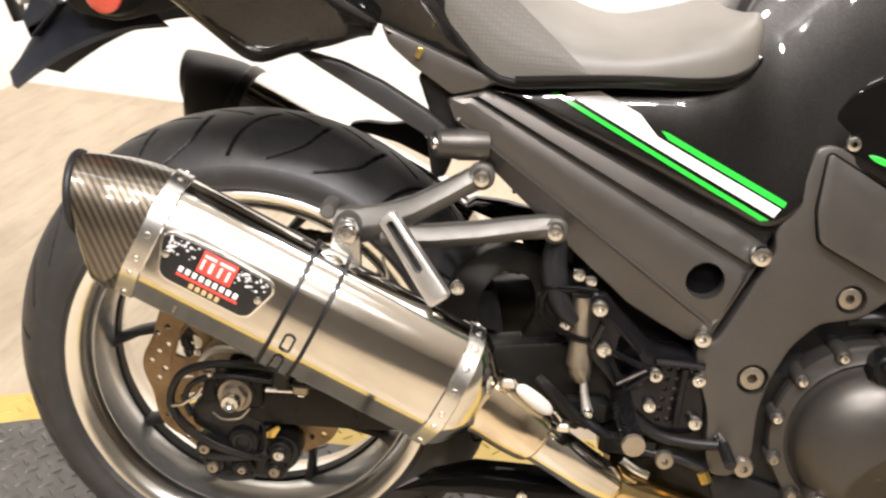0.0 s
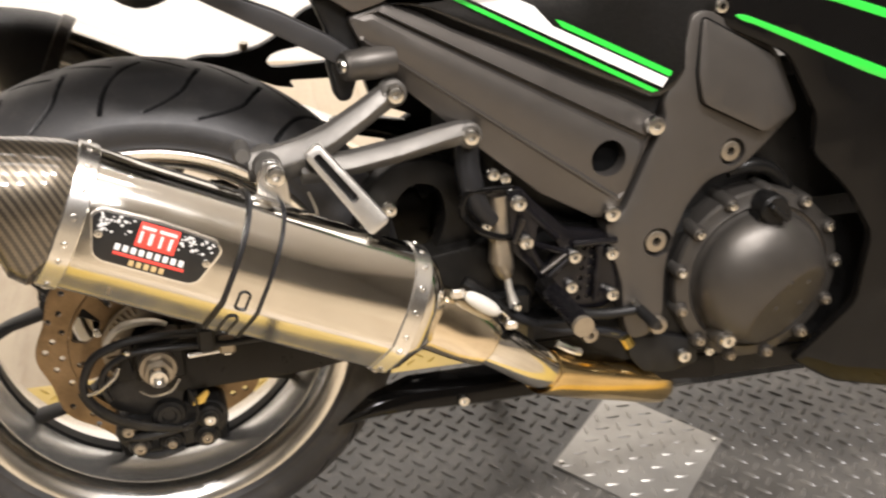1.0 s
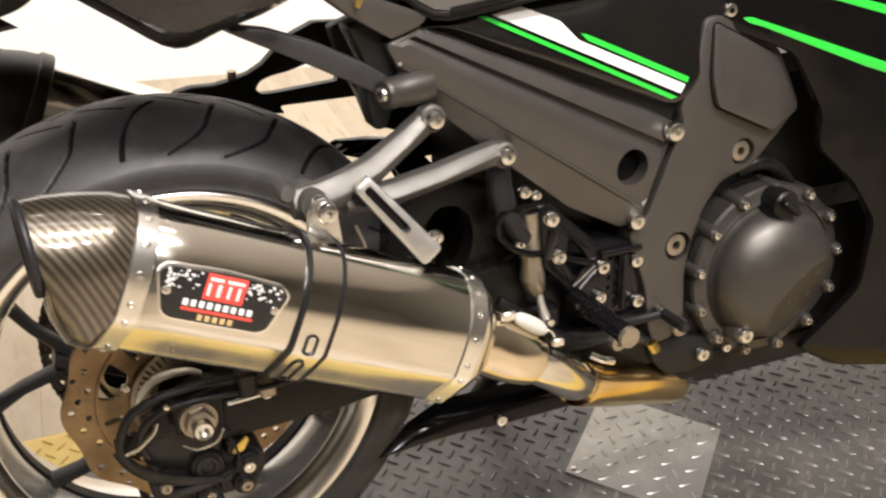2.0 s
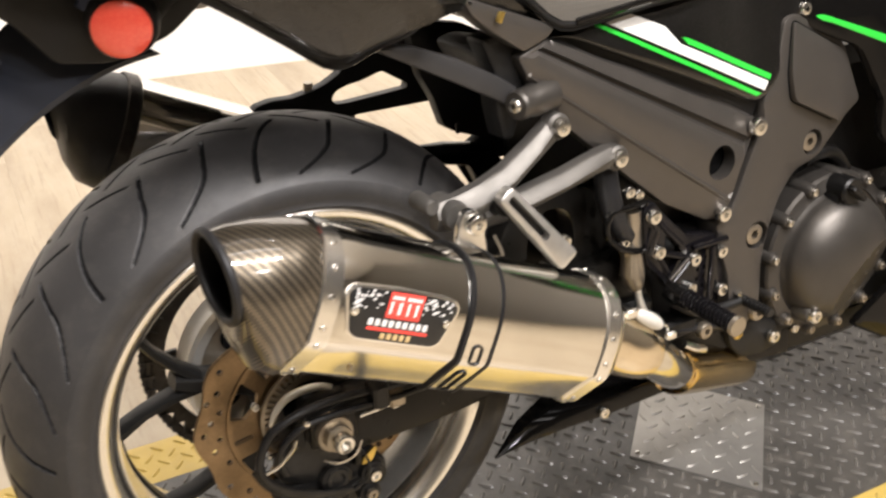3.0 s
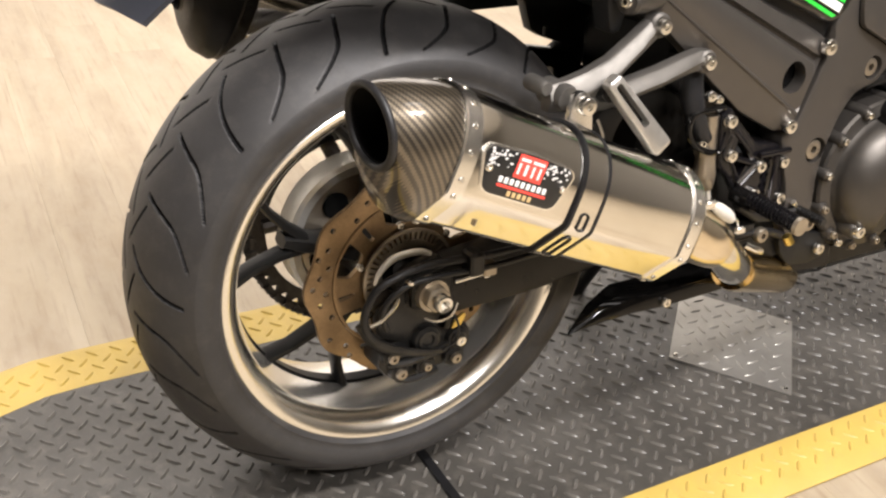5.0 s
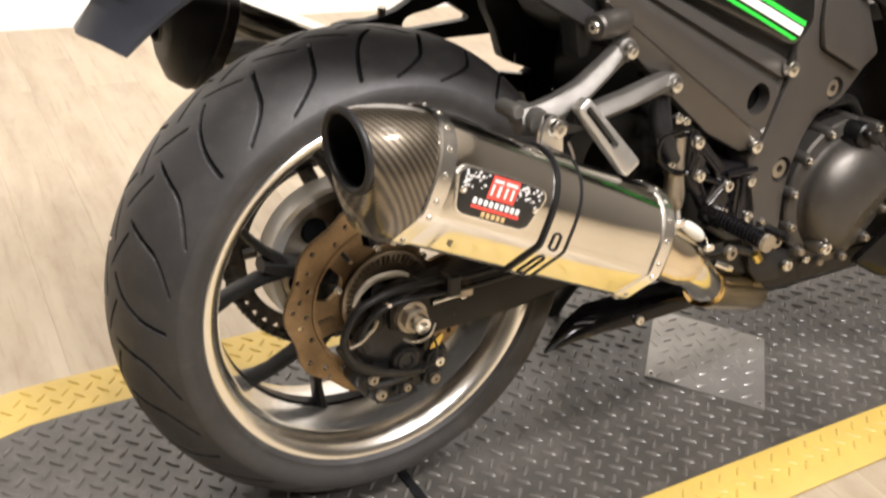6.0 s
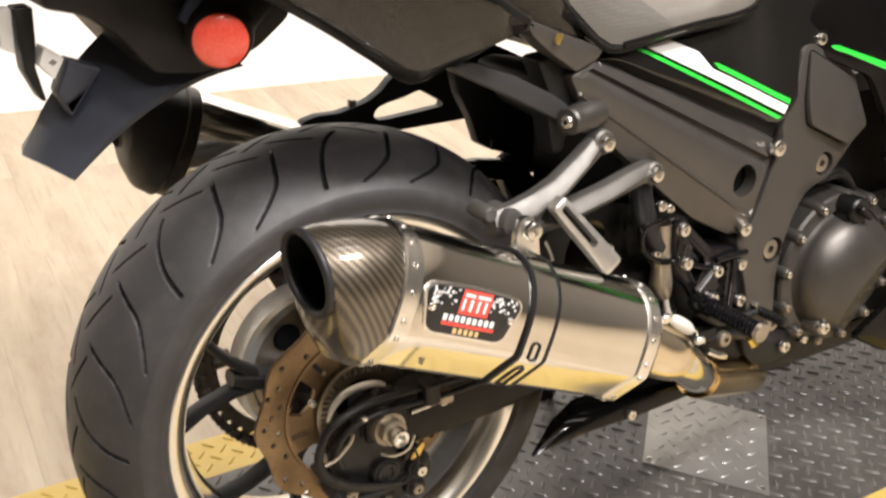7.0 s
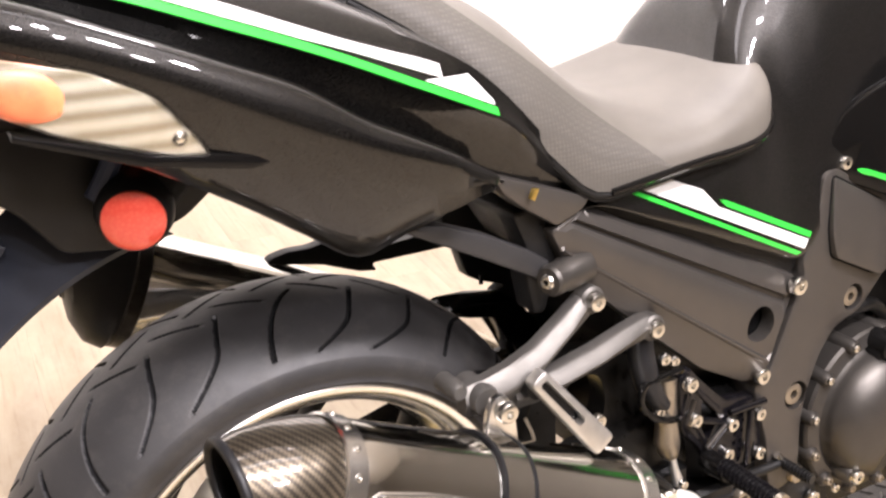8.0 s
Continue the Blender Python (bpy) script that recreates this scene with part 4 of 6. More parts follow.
body = piece("silencer_body", loft([sil_ring(s, k) for s, k in ((0, 0.97), (0.004, 1), (0.05, 1), (0.15, 1), (0.25, 1), (ML - 0.012, 1), (ML - 0.004, 0.98), (ML + 0.006, 0.9), (ML + 0.02, 0.66), (ML + 0.03, 0.52))]), M_CHROME, bike, "polished steel silencer with flattened oval section")
for s0, s1 in ((-0.004, 0.017), (ML - 0.026, ML - 0.006)):
    piece("end_band", loft([sil_ring(s0, 1, off=0.0), sil_ring(s0 + 0.0015, 1, off=0.0022), sil_ring(s1 - 0.0015, 1, off=0.0022), sil_ring(s1, 1, off=0.0)], True, False), M_RING, body, "brushed riveted end band")
    mid = (s0 + s1) / 2
    for i in range(16):
        a = i * math.tau / 16 + 0.2
        w, u = oval(a, MHW + 0.0022, MHU + 0.0022)
        nrm = (MW * w / MHW ** 2 + MU * u / MHU ** 2)
        nrm /= np.linalg.norm(nrm)
        rv = new("rivet", BOLT)
        rv.parent = body
        m = Vector((0, -1, 0)).rotation_difference(Vector(nrm)).to_matrix().to_4x4()
        rv.matrix_basis = Matrix.Translation(sil(mid, w, u)) @ m @ Matrix.Diagonal((0.0034, 0.0026, 0.0034, 1))

# end cap: from the body's section to a slanted round outlet
def cap_ring(top, bottom, y, half, p, n=72, slant=0.0):
    t, b = np.array((top[0], y, top[1])), np.array((bottom[0], y, bottom[1]))
    c, up = (t + b) / 2, (t - b) / 2
    out = []
    for i in range(n):
        a = i * math.tau / n
        w, u = oval(a, 1, 1, p)
        out.append(tuple(c + up * u + np.array((slant * half * w, -half * w, 0))))
    return out


CAP = [sil_ring(0.0, 0.985), cap_ring((-0.062, 0.6045), (-0.108, 0.474), -0.257, 0.0585, 2.6), cap_ring((-0.092, 0.6105), (-0.122, 0.484), -0.260, 0.0575, 2.4, 72, 0.02),
       cap_ring((-0.119, 0.6140), (-0.131, 0.507), -0.2635, 0.052, 2.05, 72, 0.06), cap_ring((-0.1365, 0.6145), (-0.132, 0.533), -0.269, 0.043, 2.0, 72, 0.05)]
fine = []
for a, b in zip(CAP, CAP[1:]):
    for t in (0, 0.34, 0.67):
        fine.append([tuple(np.array(p) * (1 - t) + np.array(q) * t) for p, q in zip(a, b)])
fine.append(CAP[-1])
lip = cap_ring((-0.1405, 0.6145), (-0.135, 0.535), -0.270, 0.042, 2.0, 72, 0.05)
lip2 = cap_ring((-0.1415, 0.6120), (-0.1365, 0.538), -0.270, 0.0395, 2.0, 72, 0.05)
cap = piece("end_cap", loft(fine + [lip], True, False), M_CARBON, bike, "woven carbon end cap with slanted outlet")
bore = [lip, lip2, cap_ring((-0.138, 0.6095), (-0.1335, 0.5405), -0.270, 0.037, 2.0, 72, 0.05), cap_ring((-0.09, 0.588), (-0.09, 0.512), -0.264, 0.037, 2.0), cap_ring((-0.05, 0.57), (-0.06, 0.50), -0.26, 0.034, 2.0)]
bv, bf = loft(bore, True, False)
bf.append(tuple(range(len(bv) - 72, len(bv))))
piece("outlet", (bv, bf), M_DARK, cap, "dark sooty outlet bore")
piece("outlet_rim", tube([tuple(p) for p in lip] + [tuple(lip[0])], 0.0042, 12, 1), M_RUBBER_LIP, cap, "thick dark rolled outlet rim")

# clamp band with rubber edges and slots, on its hanger
clamp = piece("clamp_band", loft([sil_ring(0.1615, 1, off=0.0005), sil_ring(0.163, 1, off=0.0028), sil_ring(0.1935, 1, off=0.0028), sil_ring(0.195, 1, off=0.0005)], True, False), M_CHROME, bike, "polished slotted clamp band")
for s in (0.1605, 0.196):
    pr = [sil_ring(s + ds, 1, off=o) for ds, o in ((-0.0024, 0.0006), (-0.0018, 0.0038), (0.0018, 0.0038), (0.0024, 0.0006))]
    piece("rubber_edge", loft(pr, True, False), M_HOSE, clamp, "black rubber edging")
for a0 in (200, 232):
    pts = []
    for i in range(28):
        t = i * math.tau / 28
        da = math.cos(t) * 12 if abs(math.cos(t)) < 0.999 else math.cos(t) * 12
        ds = math.sin(t) * 0.0058
        aa = radians(a0 - 180 + math.copysign(min(abs(da), 12), da))
        w, u = oval(-aa, MHW + 0.0036, MHU + 0.0036)
        pts.append(tuple(sil(0.178 + max(-0.0052, min(0.0052, ds * 1.5)), w, u)))
    piece("slot_edge", tube(pts + [pts[0]], 0.0013, 6, 1), M_HOSE, clamp)

# badge: plain shapes only
BM = Matrix(((MD[0], -MW[0], MU[0], 0), (MD[1], -MW[1], MU[1], 0), (MD[2], -MW[2], MU[2], 0), (0, 0, 0, 1)))
BM.translation = Vector(sil(0.081, MHW, 0.0085))


def badge_piece(name, outline, face, depth, material, parent, label="", r=0.001):
    outline = [(x * 0.98, z * 0.86) for x, z in outline]
    return piece(name, moved(panel(rounded(outline, r, 3), face, depth, 0.0004), BM), material, parent, label)


badge = badge_piece("badge", [(-0.064, 0.018), (-0.056, 0.0275), (0.0, 0.0305), (0.056, 0.0275), (0.064, 0.018), (0.052, -0.024), (0.043, -0.0295), (-0.043, -0.0295), (-0.052, -0.024)], -0.0025, 0.009, M_RING, bike, "tapered silver-edged exhaust badge", 0.006)
badge_piece("badge_field", [(-0.0615, 0.0175), (-0.0545, 0.0253), (0.0, 0.0283), (0.0545, 0.0253), (0.0615, 0.0175), (0.0502, -0.0225), (0.042, -0.0273), (-0.042, -0.0273), (-0.0502, -0.0225)], -0.0031, 0.003, M_PLATE, badge, "black badge field", 0.005)
badge_piece("red_block", [(-0.018, -0.002), (-0.018, 0.0262), (0.020, 0.0262), (0.020, -0.002)], -0.0036, 0.002, M_BADGE_RED, badge, "red badge block")
for x0, x1, z0, z1 in ((-0.0155, -0.0025, 0.0185, 0.0222), (-0.0155, -0.0125, 0.0025, 0.016), (-0.0065, -0.0025, 0.0025, 0.016), (0.001, 0.0175, 0.0185, 0.0222), (0.0035, 0.0065, 0.0025, 0.016), (0.0125, 0.0155, 0.0025, 0.016)):
    o = [(x0, z0), (x0, z1), (x1, z1), (x1, z0)]
    badge_piece("white_mark", o, -0.0040, 0.001, M_BADGE_WHITE, badge, "", 0.0004)
for k in range(9):
    x = -0.034 + 0.0076 * k
    badge_piece("silver_mark", [(x, -0.0118), (x, -0.0045), (x + 0.0052, -0.0045), (x + 0.0052, -0.0118)], -0.0036, 0.001, M_BADGE_WHITE, badge, "", 0.0008)
badge_piece("red_bar", [(-0.034, -0.0168), (-0.034, -0.0135), (0.034, -0.0135), (0.034, -0.0168)], -0.0036, 0.001, M_BADGE_RED, badge)
for k in range(5):
    x = -0.017 + 0.0072 * k
    badge_piece("gold_mark", [(x, -0.0252), (x, -0.0188), (x + 0.0048, -0.0188), (x + 0.0048, -0.0252)], -0.0036, 0.001, M_BADGE_GOLD, badge, "", 0.0006)
rng = random.Random(5)
specks = []
for k in range(70):
    side = -1 if k % 2 else 1
    x = side * rng.uniform(0.022, 0.053)
    z = rng.uniform(0.005, 0.021) - 0.10 * max(0, abs(x) - 0.045)
    s = rng.uniform(0.0009, 0.0022)
    specks.append(panel(rounded([(x - s, z - s * 0.5), (x - s * 0.4, z + s * 0.7), (x + s, z + s * 0.6), (x + s * 0.5, z - s * 0.7)], 0.0004, 1), -0.0035, 0.0006, 0.0002))
tagged(piece("chequer_print", moved(joined(*specks), BM), M_BADGE_WHITE, badge), kind="stuff")
for sx in (-0.0505, 0.0505):
    rv = new("badge_rivet", BOLT)
    rv.parent = badge
    rv.matrix_basis = BM @ Matrix.Translation((sx, -0.0042, 0.0005)) @ Matrix.Diagonal((0.0042, 0.003, 0.0042, 1))
# small added block in place of a mark reflected in the lower facet
piece("seam_clip", moved(box(-0.0035, -0.001, -0.004, 0.006, -0.063, -0.046, 0.0006), BM @ Matrix.Translation((-0.018, 0.022, 0.0))), M_TONE, body)

# link pipe to the collector, with its springs
CONE = [tuple(sil(ML + 0.010, 0, 0)), tuple(sil(ML + 0.035, 0, 0)), (0.325, -0.2385, 0.3535), (0.345, -0.2365, 0.3405), (0.351, -0.2358, 0.3365), (0.354, -0.2354, 0.3345)]
pipe = piece("link_pipe", tube(CONE, [0.038, 0.0375, 0.0345, 0.0315, 0.0295, 0.024], 32, 6), M_PIPE, bike, "polished golden-tinted link pipe cone")
piece("inner_pipe", tube([(0.33, -0.238, 0.350), (0.37, -0.2285, 0.3225), (0.41, -0.2095, 0.289), (0.448, -0.185, 0.257)], [0.0262, 0.0258, 0.0252, 0.025], 28, 6), M_CHROME, pipe, "narrower polished steel pipe")
piece("golden_pipe", tube([(0.440, -0.190, 0.263), (0.443, -0.1885, 0.2605), (0.49, -0.168, 0.238), (0.56, -0.137, 0.207), (0.62, -0.109, 0.179), (0.634, -0.102, 0.172), (0.640, -0.099, 0.169)], [0.0262, 0.0285, 0.0285, 0.0285, 0.0285, 0.026, 0.018], 28, 6), M_GOLD, pipe, "heat-tinted golden pipe running under the engine")
p0, p1 = np.array((0.318, -0.257, 0.408)), np.array((0.376, -0.248, 0.364))
piece("spring_sleeve", tube([tuple(p0 + (p1 - p0) * t) for t in (0.12, 0.2, 0.4, 0.6, 0.74, 0.8)], [0.002, 0.0065, 0.0085, 0.0085, 0.006, 0.002], 14, 4), M_SLEEVE, pipe, "pale sleeve over the retaining spring")
for a, b in ((0.0, 0.14), (0.78, 1.0)):
    q0, q1 = p0 + (p1 - p0) * a, p0 + (p1 - p0) * b
    m = (q0 + q1) / 2 + np.array((0.0, -0.002, 0.004))
    piece("spring_hook", tube([tuple(q0), tuple(m), tuple(q1)], 0.0017, 8), M_BOLT, pipe)
piece("spring_tab", box(0.308, 0.322, -0.262, -0.254, 0.4, 0.411, 0.002), M_RING, pipe)
piece("spring_tab", box(0.372, 0.386, -0.254, -0.246, 0.352, 0.362, 0.002), M_RING, pipe)

# left silencer, further back on the far side
far_m = pose(-0.03, -0.045, 0.045) @ Matrix.Diagonal((1, 1, 1, 1))
fb = piece("far_silencer_body", moved(mirrored(loft([sil_ring(s, k, 56) for s, k in ((0, 0.97), (0.004, 1), (0.2, 1), (ML, 1), (ML + 0.03, 0.5))])), far_m), M_CHROME, bike, "polished steel silencer on the far side")
# far band and cap repeat the near ones in darker, shaded colours
piece("far_end_band", moved(mirrored(loft([sil_ring(-0.003, 1), sil_ring(-0.001, 1, off=0.0022), sil_ring(0.013, 1, off=0.0022), sil_ring(0.015, 1)], True, False)), far_m), M_CHAIN, fb)
fc = piece("far_end_cap", moved(mirrored(loft(fine + [lip], True, False)), far_m), M_FARCAP, bike, "carbon end cap on the far silencer, darkened for shade")
piece("far_outlet", moved(mirrored((bv, bf)), far_m), M_DARK, fc)
piece("far_link_pipe", mirrored(tube([(0.27, -0.205, 0.43), (0.36, -0.2, 0.38), (0.46, -0.19, 0.31), (0.6, -0.17, 0.25)], 0.027, 16)), M_PIPE, fb)

# passenger footrest bracket: two arms, boss, folded peg, hanger
def ridged_arm(stations):
    """An arm with a sharp ridge: centre (x, z), half width, face y, ridge height at each station."""
    secs = []
    for i, (x, z, w, y, h) in enumerate(stations):
        a, b = stations[max(i - 1, 0)], stations[min(i + 1, len(stations) - 1)]
        t = np.array((b[0] - a[0], b[1] - a[1]))
        t /= np.linalg.norm(t)
        n = np.array((-t[1], t[0]))
        sec = []
        for u, d in ((-1, 0.016), (-1, 0.004), (-0.86, 0.001), (-0.12, -h), (0.0, -h - 0.0006), (0.12, -h), (0.86, 0.001), (1, 0.004), (1, 0.016)):
            q = np.array((x, z)) + n * w * u
            sec.append((q[0], y + d, q[1]))
        secs.append(sec)
    return loft(secs)


def eye_ring(x, z, y, r):
    return lathe([(0, 0.016), (r, 0.016), (r, 0.002), (r - 0.0025, -0.001), (r * 0.72, -0.001), (r * 0.7, 0.0006), (0, 0.0006)], (x, y, z), 32)


bracket = piece("footrest_bracket", joined(ridged_arm([(0.112, 0.546, 0.015, -0.203, 0.003), (0.14, 0.546, 0.019, -0.205, 0.005), (0.17, 0.554, 0.0185, -0.205, 0.008), (0.2, 0.57, 0.014, -0.203, 0.009), (0.235, 0.591, 0.0125, -0.198, 0.007), (0.258, 0.605, 0.0125, -0.194, 0.002), (0.272, 0.613, 0.008, -0.192, 0)]), eye_ring(0.2665, 0.61, -0.1945, 0.0145)), M_ARM, bike, "satin aluminium passenger footrest bracket")
piece("lower_arm", joined(ridged_arm([(0.165, 0.538, 0.014, -0.207, 0.003), (0.19, 0.538, 0.0135, -0.207, 0.006), (0.22, 0.541, 0.0125, -0.204, 0.009), (0.27, 0.548, 0.012, -0.198, 0.009), (0.315, 0.5555, 0.0122, -0.191, 0.006), (0.34, 0.5585, 0.0125, -0.187, 0.002), (0.356, 0.562, 0.008, -0.185, 0)]), eye_ring(0.351, 0.556, -0.187, 0.0145)), M_ARM, bracket)
bolts(bracket, [(0.267, -0.198, 0.610, 0.0095), (0.351, -0.189, 0.556, 0.0095), (0.134, -0.241, 0.5475, 0.0105)])
piece("hinge_boss", joined(lathe([(0, -0.206), (0.007, -0.206), (0.0095, -0.202), (0.0095, -0.172), (0, -0.172)], (0.106, 0, 0.560), 28), lathe([(0, -0.214), (0.0135, -0.214), (0.0155, -0.208), (0.0155, -0.172), (0, -0.172)], (0.13, 0, 0.5475), 28)), M_ARM, bracket)
piece("hanger_tab", panel(rounded([(0.112, 0.5), (0.117, 0.545), (0.124, 0.562), (0.138, 0.562), (0.146, 0.545), (0.15, 0.503), (0.143, 0.492), (0.12, 0.49)], 0.006), -0.236, 0.008, 0.002), M_RING, bracket, "bright steel hanger tab")
bolts(bracket, [(0.127, -0.241, 0.502, 0.006), (0.142, -0.241, 0.503, 0.006)])
fp = panel(rounded([(-0.013, -0.054), (-0.010, 0.054), (0.010, 0.054), (0.013, -0.054)], 0.006), -0.008, 0.016, 0.003, [rounded([(-0.0045, -0.016), (-0.0042, 0.046), (0.0042, 0.046), (0.0045, -0.016)], 0.004)])
pegm = Matrix.Translation((0.204, -0.240, 0.528)) @ Matrix.Rotation(radians(-38), 4, "Y") @ Matrix.Rotation(radians(-10), 4, "X")
piece("folded_peg", moved(fp, pegm), M_PEG, bracket, "bright folded aluminium footrest")
piece("peg_rubber", moved(box(-0.009, 0.009, 0.006, 0.02, -0.045, 0.045, 0.004), pegm), M_HOSE, bracket)
piece("peg_hinge", tube([(0.179, -0.222, 0.55), (0.179, -0.20, 0.546), (0.181, -0.18, 0.54)], 0.010, 16), M_BLACK, bracket)
piece("peg_spring", joined(*[tube([(0.222 + 0.004 * k, -0.224, 0.477 - 0.003 * k), (0.226 + 0.004 * k, -0.214, 0.469 - 0.003 * k)], 0.0035, 8, 1) for k in range(5)]), M_BOLT, bracket)
bolts(bracket, [(0.252, -0.222, 0.494, 0.008)])
piece("peg_wire", tube([(0.169, -0.217, 0.52), (0.176, -0.22, 0.50), (0.179, -0.218, 0.475), (0.177, -0.214, 0.46)], 0.0018, 8), M_TONE, bracket)

# ribbed bronze side cover of the frame
def cover_y(x, z):
    """Height of the ribbed face, by the share of the way from the lower to the upper edge."""
    d0 = (x - 0.238) * 0.608 + (z - 0.650) * 0.794
    d1 = (0.285 - x) * 0.414 + (0.694 - z) * 0.910
    v = min(1.0, max(0.0, d0 / max(1e-4, d0 + d1)))
    t = min(1.0, max(0.0, (x - 0.23) / 0.35))
    prof = ((0.0, 0.014), (0.06, 0.008), (0.14, 0.004), (0.19, 0.0015), (0.205, -0.0008), (0.225, -0.0008), (0.245, 0.003), (0.30, 0.0022), (0.40, 0.0006), (0.52, 0.0), (0.62, 0.0012), (0.69, 0.0045), (0.735, 0.0115), (0.765, 0.012), (0.785, 0.0045), (0.87, 0.0065), (0.95, 0.0105), (1.0, 0.022))
    return -0.1875 + 0.021 * t + float(np.interp(v, [p[0] for p in prof], [p[1] for p in prof]))


COVER = rounded([(0.222, 0.690), (0.268, 0.702), (0.290, 0.694), (0.338, 0.668), (0.46, 0.618), (0.572, 0.572), (0.587, 0.556), (0.584, 0.545), (0.534, 0.437), (0.515, 0.434), (0.441, 0.474), (0.37, 0.533), (0.30, 0.594), (0.243, 0.644), (0.235, 0.662)], 0.007)
CREASES = []
for v in (0.06, 0.14, 0.19, 0.205, 0.225, 0.245, 0.30, 0.40, 0.52, 0.62, 0.69, 0.735, 0.765, 0.785, 0.87, 0.95):
    # points whose share of the way from the lower to the upper edge is v
    line = []
    for x in np.arange(0.2, 0.6, 0.008):
        m = (1 - v) * 0.794 + v * 0.910
        z = ((1 - v) * (0.650 * 0.794 - (x - 0.238) * 0.608) + v * (0.694 * 0.910 + (0.285 - x) * 0.414)) / m
        line.append((float(x), float(z)))
    CREASES.append(line)
cover = piece("frame_side_cover", panel(COVER, cover_y, 0.02, 0.003, [circle(0.521, 0.511, 0.0215, 40)], 0.0, CREASES), M_BRONZE, bike, "satin bronze-grey ribbed frame side cover", 24)
# the opening's cup is coloured near-black for the shade inside
piece("cover_hole", lathe([(0.0, 0.018), (0.0225, 0.018), (0.0225, 0.004)], (0.521, -0.164, 0.511), 40), M_DARK, cover, "round dark opening")
bolts(cover, [(0.577, -0.168, 0.545, 0.0115), (0.528, -0.168, 0.444, 0.0105)])

# main frame spar with its inset cover and recessed bolts
def spar_y(x, z):
    return -0.163 + 0.10 * max(0, x - 0.62) + 0.05 * max(0, z - 0.6)


spar = rounded([(0.545, 0.44), (0.594, 0.553), (0.588, 0.572), (0.606, 0.60), (0.618, 0.668), (0.64, 0.672), (0.735, 0.622), (0.775, 0.545), (0.735, 0.508), (0.70, 0.478), (0.655, 0.47), (0.628, 0.44), (0.612, 0.40), (0.604, 0.36), (0.606, 0.30), (0.59, 0.275), (0.562, 0.272), (0.552, 0.30), (0.548, 0.35), (0.53, 0.40), (0.522, 0.43)], 0.012)
frame_spar = piece("main_spar", panel(spar, spar_y, 0.05, 0.004, [circle(0.592, 0.398, 0.0185), circle(0.685, 0.501, 0.017)], 0.022), M_BRONZE, bike, "satin bronze-grey main frame spar")
inset_o = rounded([(0.632, 0.664), (0.728, 0.614), (0.762, 0.545), (0.722, 0.524), (0.636, 0.566), (0.628, 0.60)], 0.008)
piece("inset_cover", panel(inset_o, lambda x, z: spar_y(x, z) - 0.0028 - 0.07 * max(0, 0.662 - z), 0.014, 0.0015, grid=0.025), M_BRONZE, frame_spar, "smooth inset frame cover")
gap_o = inset([tuple(p) for p in inset_o], -0.0022)
# a near-black sheet under the inset cover draws the gap's shade
piece("cover_gap", panel(gap_o, lambda x, z: spar_y(x, z) - 0.0005, 0.003, 0.0003), M_DARK, frame_spar)
for c, r in (((0.592, 0.398), 0.0185), ((0.685, 0.501), 0.017)):
    y = spar_y(*c)
    piece("recess", lathe([(0, 0.014), (r * 1.02, 0.014), (r * 1.02, 0.0)], (c[0], y, c[1]), 32), M_BRONZE, frame_spar)
    hexa = [(c[0] + 0.75 * r * math.cos(i * math.tau / 32), c[1] + 0.75 * r * math.sin(i * math.tau / 32)) for i in range(32)]
    sock = [(c[0] + 0.34 * r * math.cos(i * math.tau / 6), c[1] + 0.34 * r * math.sin(i * math.tau / 6)) for i in range(6)]
    piece("recessed_bolt", panel(hexa, y + 0.003, 0.012, 0.0015, [sock]), M_TONE, frame_spar, "dull grey recessed bolt")

# clutch cover
CC = (0.733, 0.337)
prof = [(0.113, 0.04), (0.113, -0.006), (0.1105, -0.0105), (0.1, -0.0125), (0.0955, -0.0145), (0.0945, -0.0115), (0.0905, -0.0105), (0.0885, -0.0135), (0.087, -0.0185)]
for i in range(1, 19):
    a = i / 18 * math.pi / 2
    prof.append((0.087 * math.cos(a) ** 0.82, -0.0185 - 0.047 * math.sin(a)))
cv, cf = lathe(prof, (CC[0], -0.148, CC[1]), 120)
# the flat slanted face cut into the dome
fn, fp0 = np.array((0.30, -0.88, -0.36)), np.array((0.760, -0.198, 0.322))
fn = fn / np.linalg.norm(fn)
cut = []
for p in cv:
    q = np.array(p)
    over = float((q - fp0) @ fn)
    cut.append(tuple(q - fn * over) if over > 0 else tuple(q))
clutch = piece("clutch_cover", (cut, cf), M_COVER, bike, "bronze-painted domed clutch cover with a slanted flat face", 22)
for k in range(13):
    turn = (115 + 27.7 * k) % 360
    a = radians(turn)
    x, z = CC[0] + 0.1085 * math.cos(a), CC[1] + 0.1085 * math.sin(a)
    piece("bolt_boss", lathe([(0, -0.017), (0.0075, -0.017), (0.0095, -0.013), (0.0105, 0.03), (0, 0.03)], (x, -0.148, z), 20), M_COVER, clutch)
    # lower bolts get duller steel, shade put into their colour
    bolts(clutch, [(x, -0.167, z, 0.0056)], "bolt", DULL_BOLT if 175 < turn < 350 else BOLT)
e1 = np.cross(fn, (0, 0, 1.0))
e1 /= np.linalg.norm(e1)
e2 = np.cross(e1, fn)
fm = Vector((0, -1, 0)).rotation_difference(Vector(fn)).to_matrix().to_4x4()
for u, w in ((-0.022, 0.016), (0.014, 0.024), (-0.026, -0.02), (0.02, -0.016)):
    c = fp0 + e1 * u + e2 * w
    piece("dimple", moved(lathe([(0, -0.0016), (0.0026, -0.0014), (0.004, 0.0), (0.004, 0.004), (0, 0.004)], (0, 0, 0), 16), Matrix.Translation(c) @ fm), M_COVER, clutch)
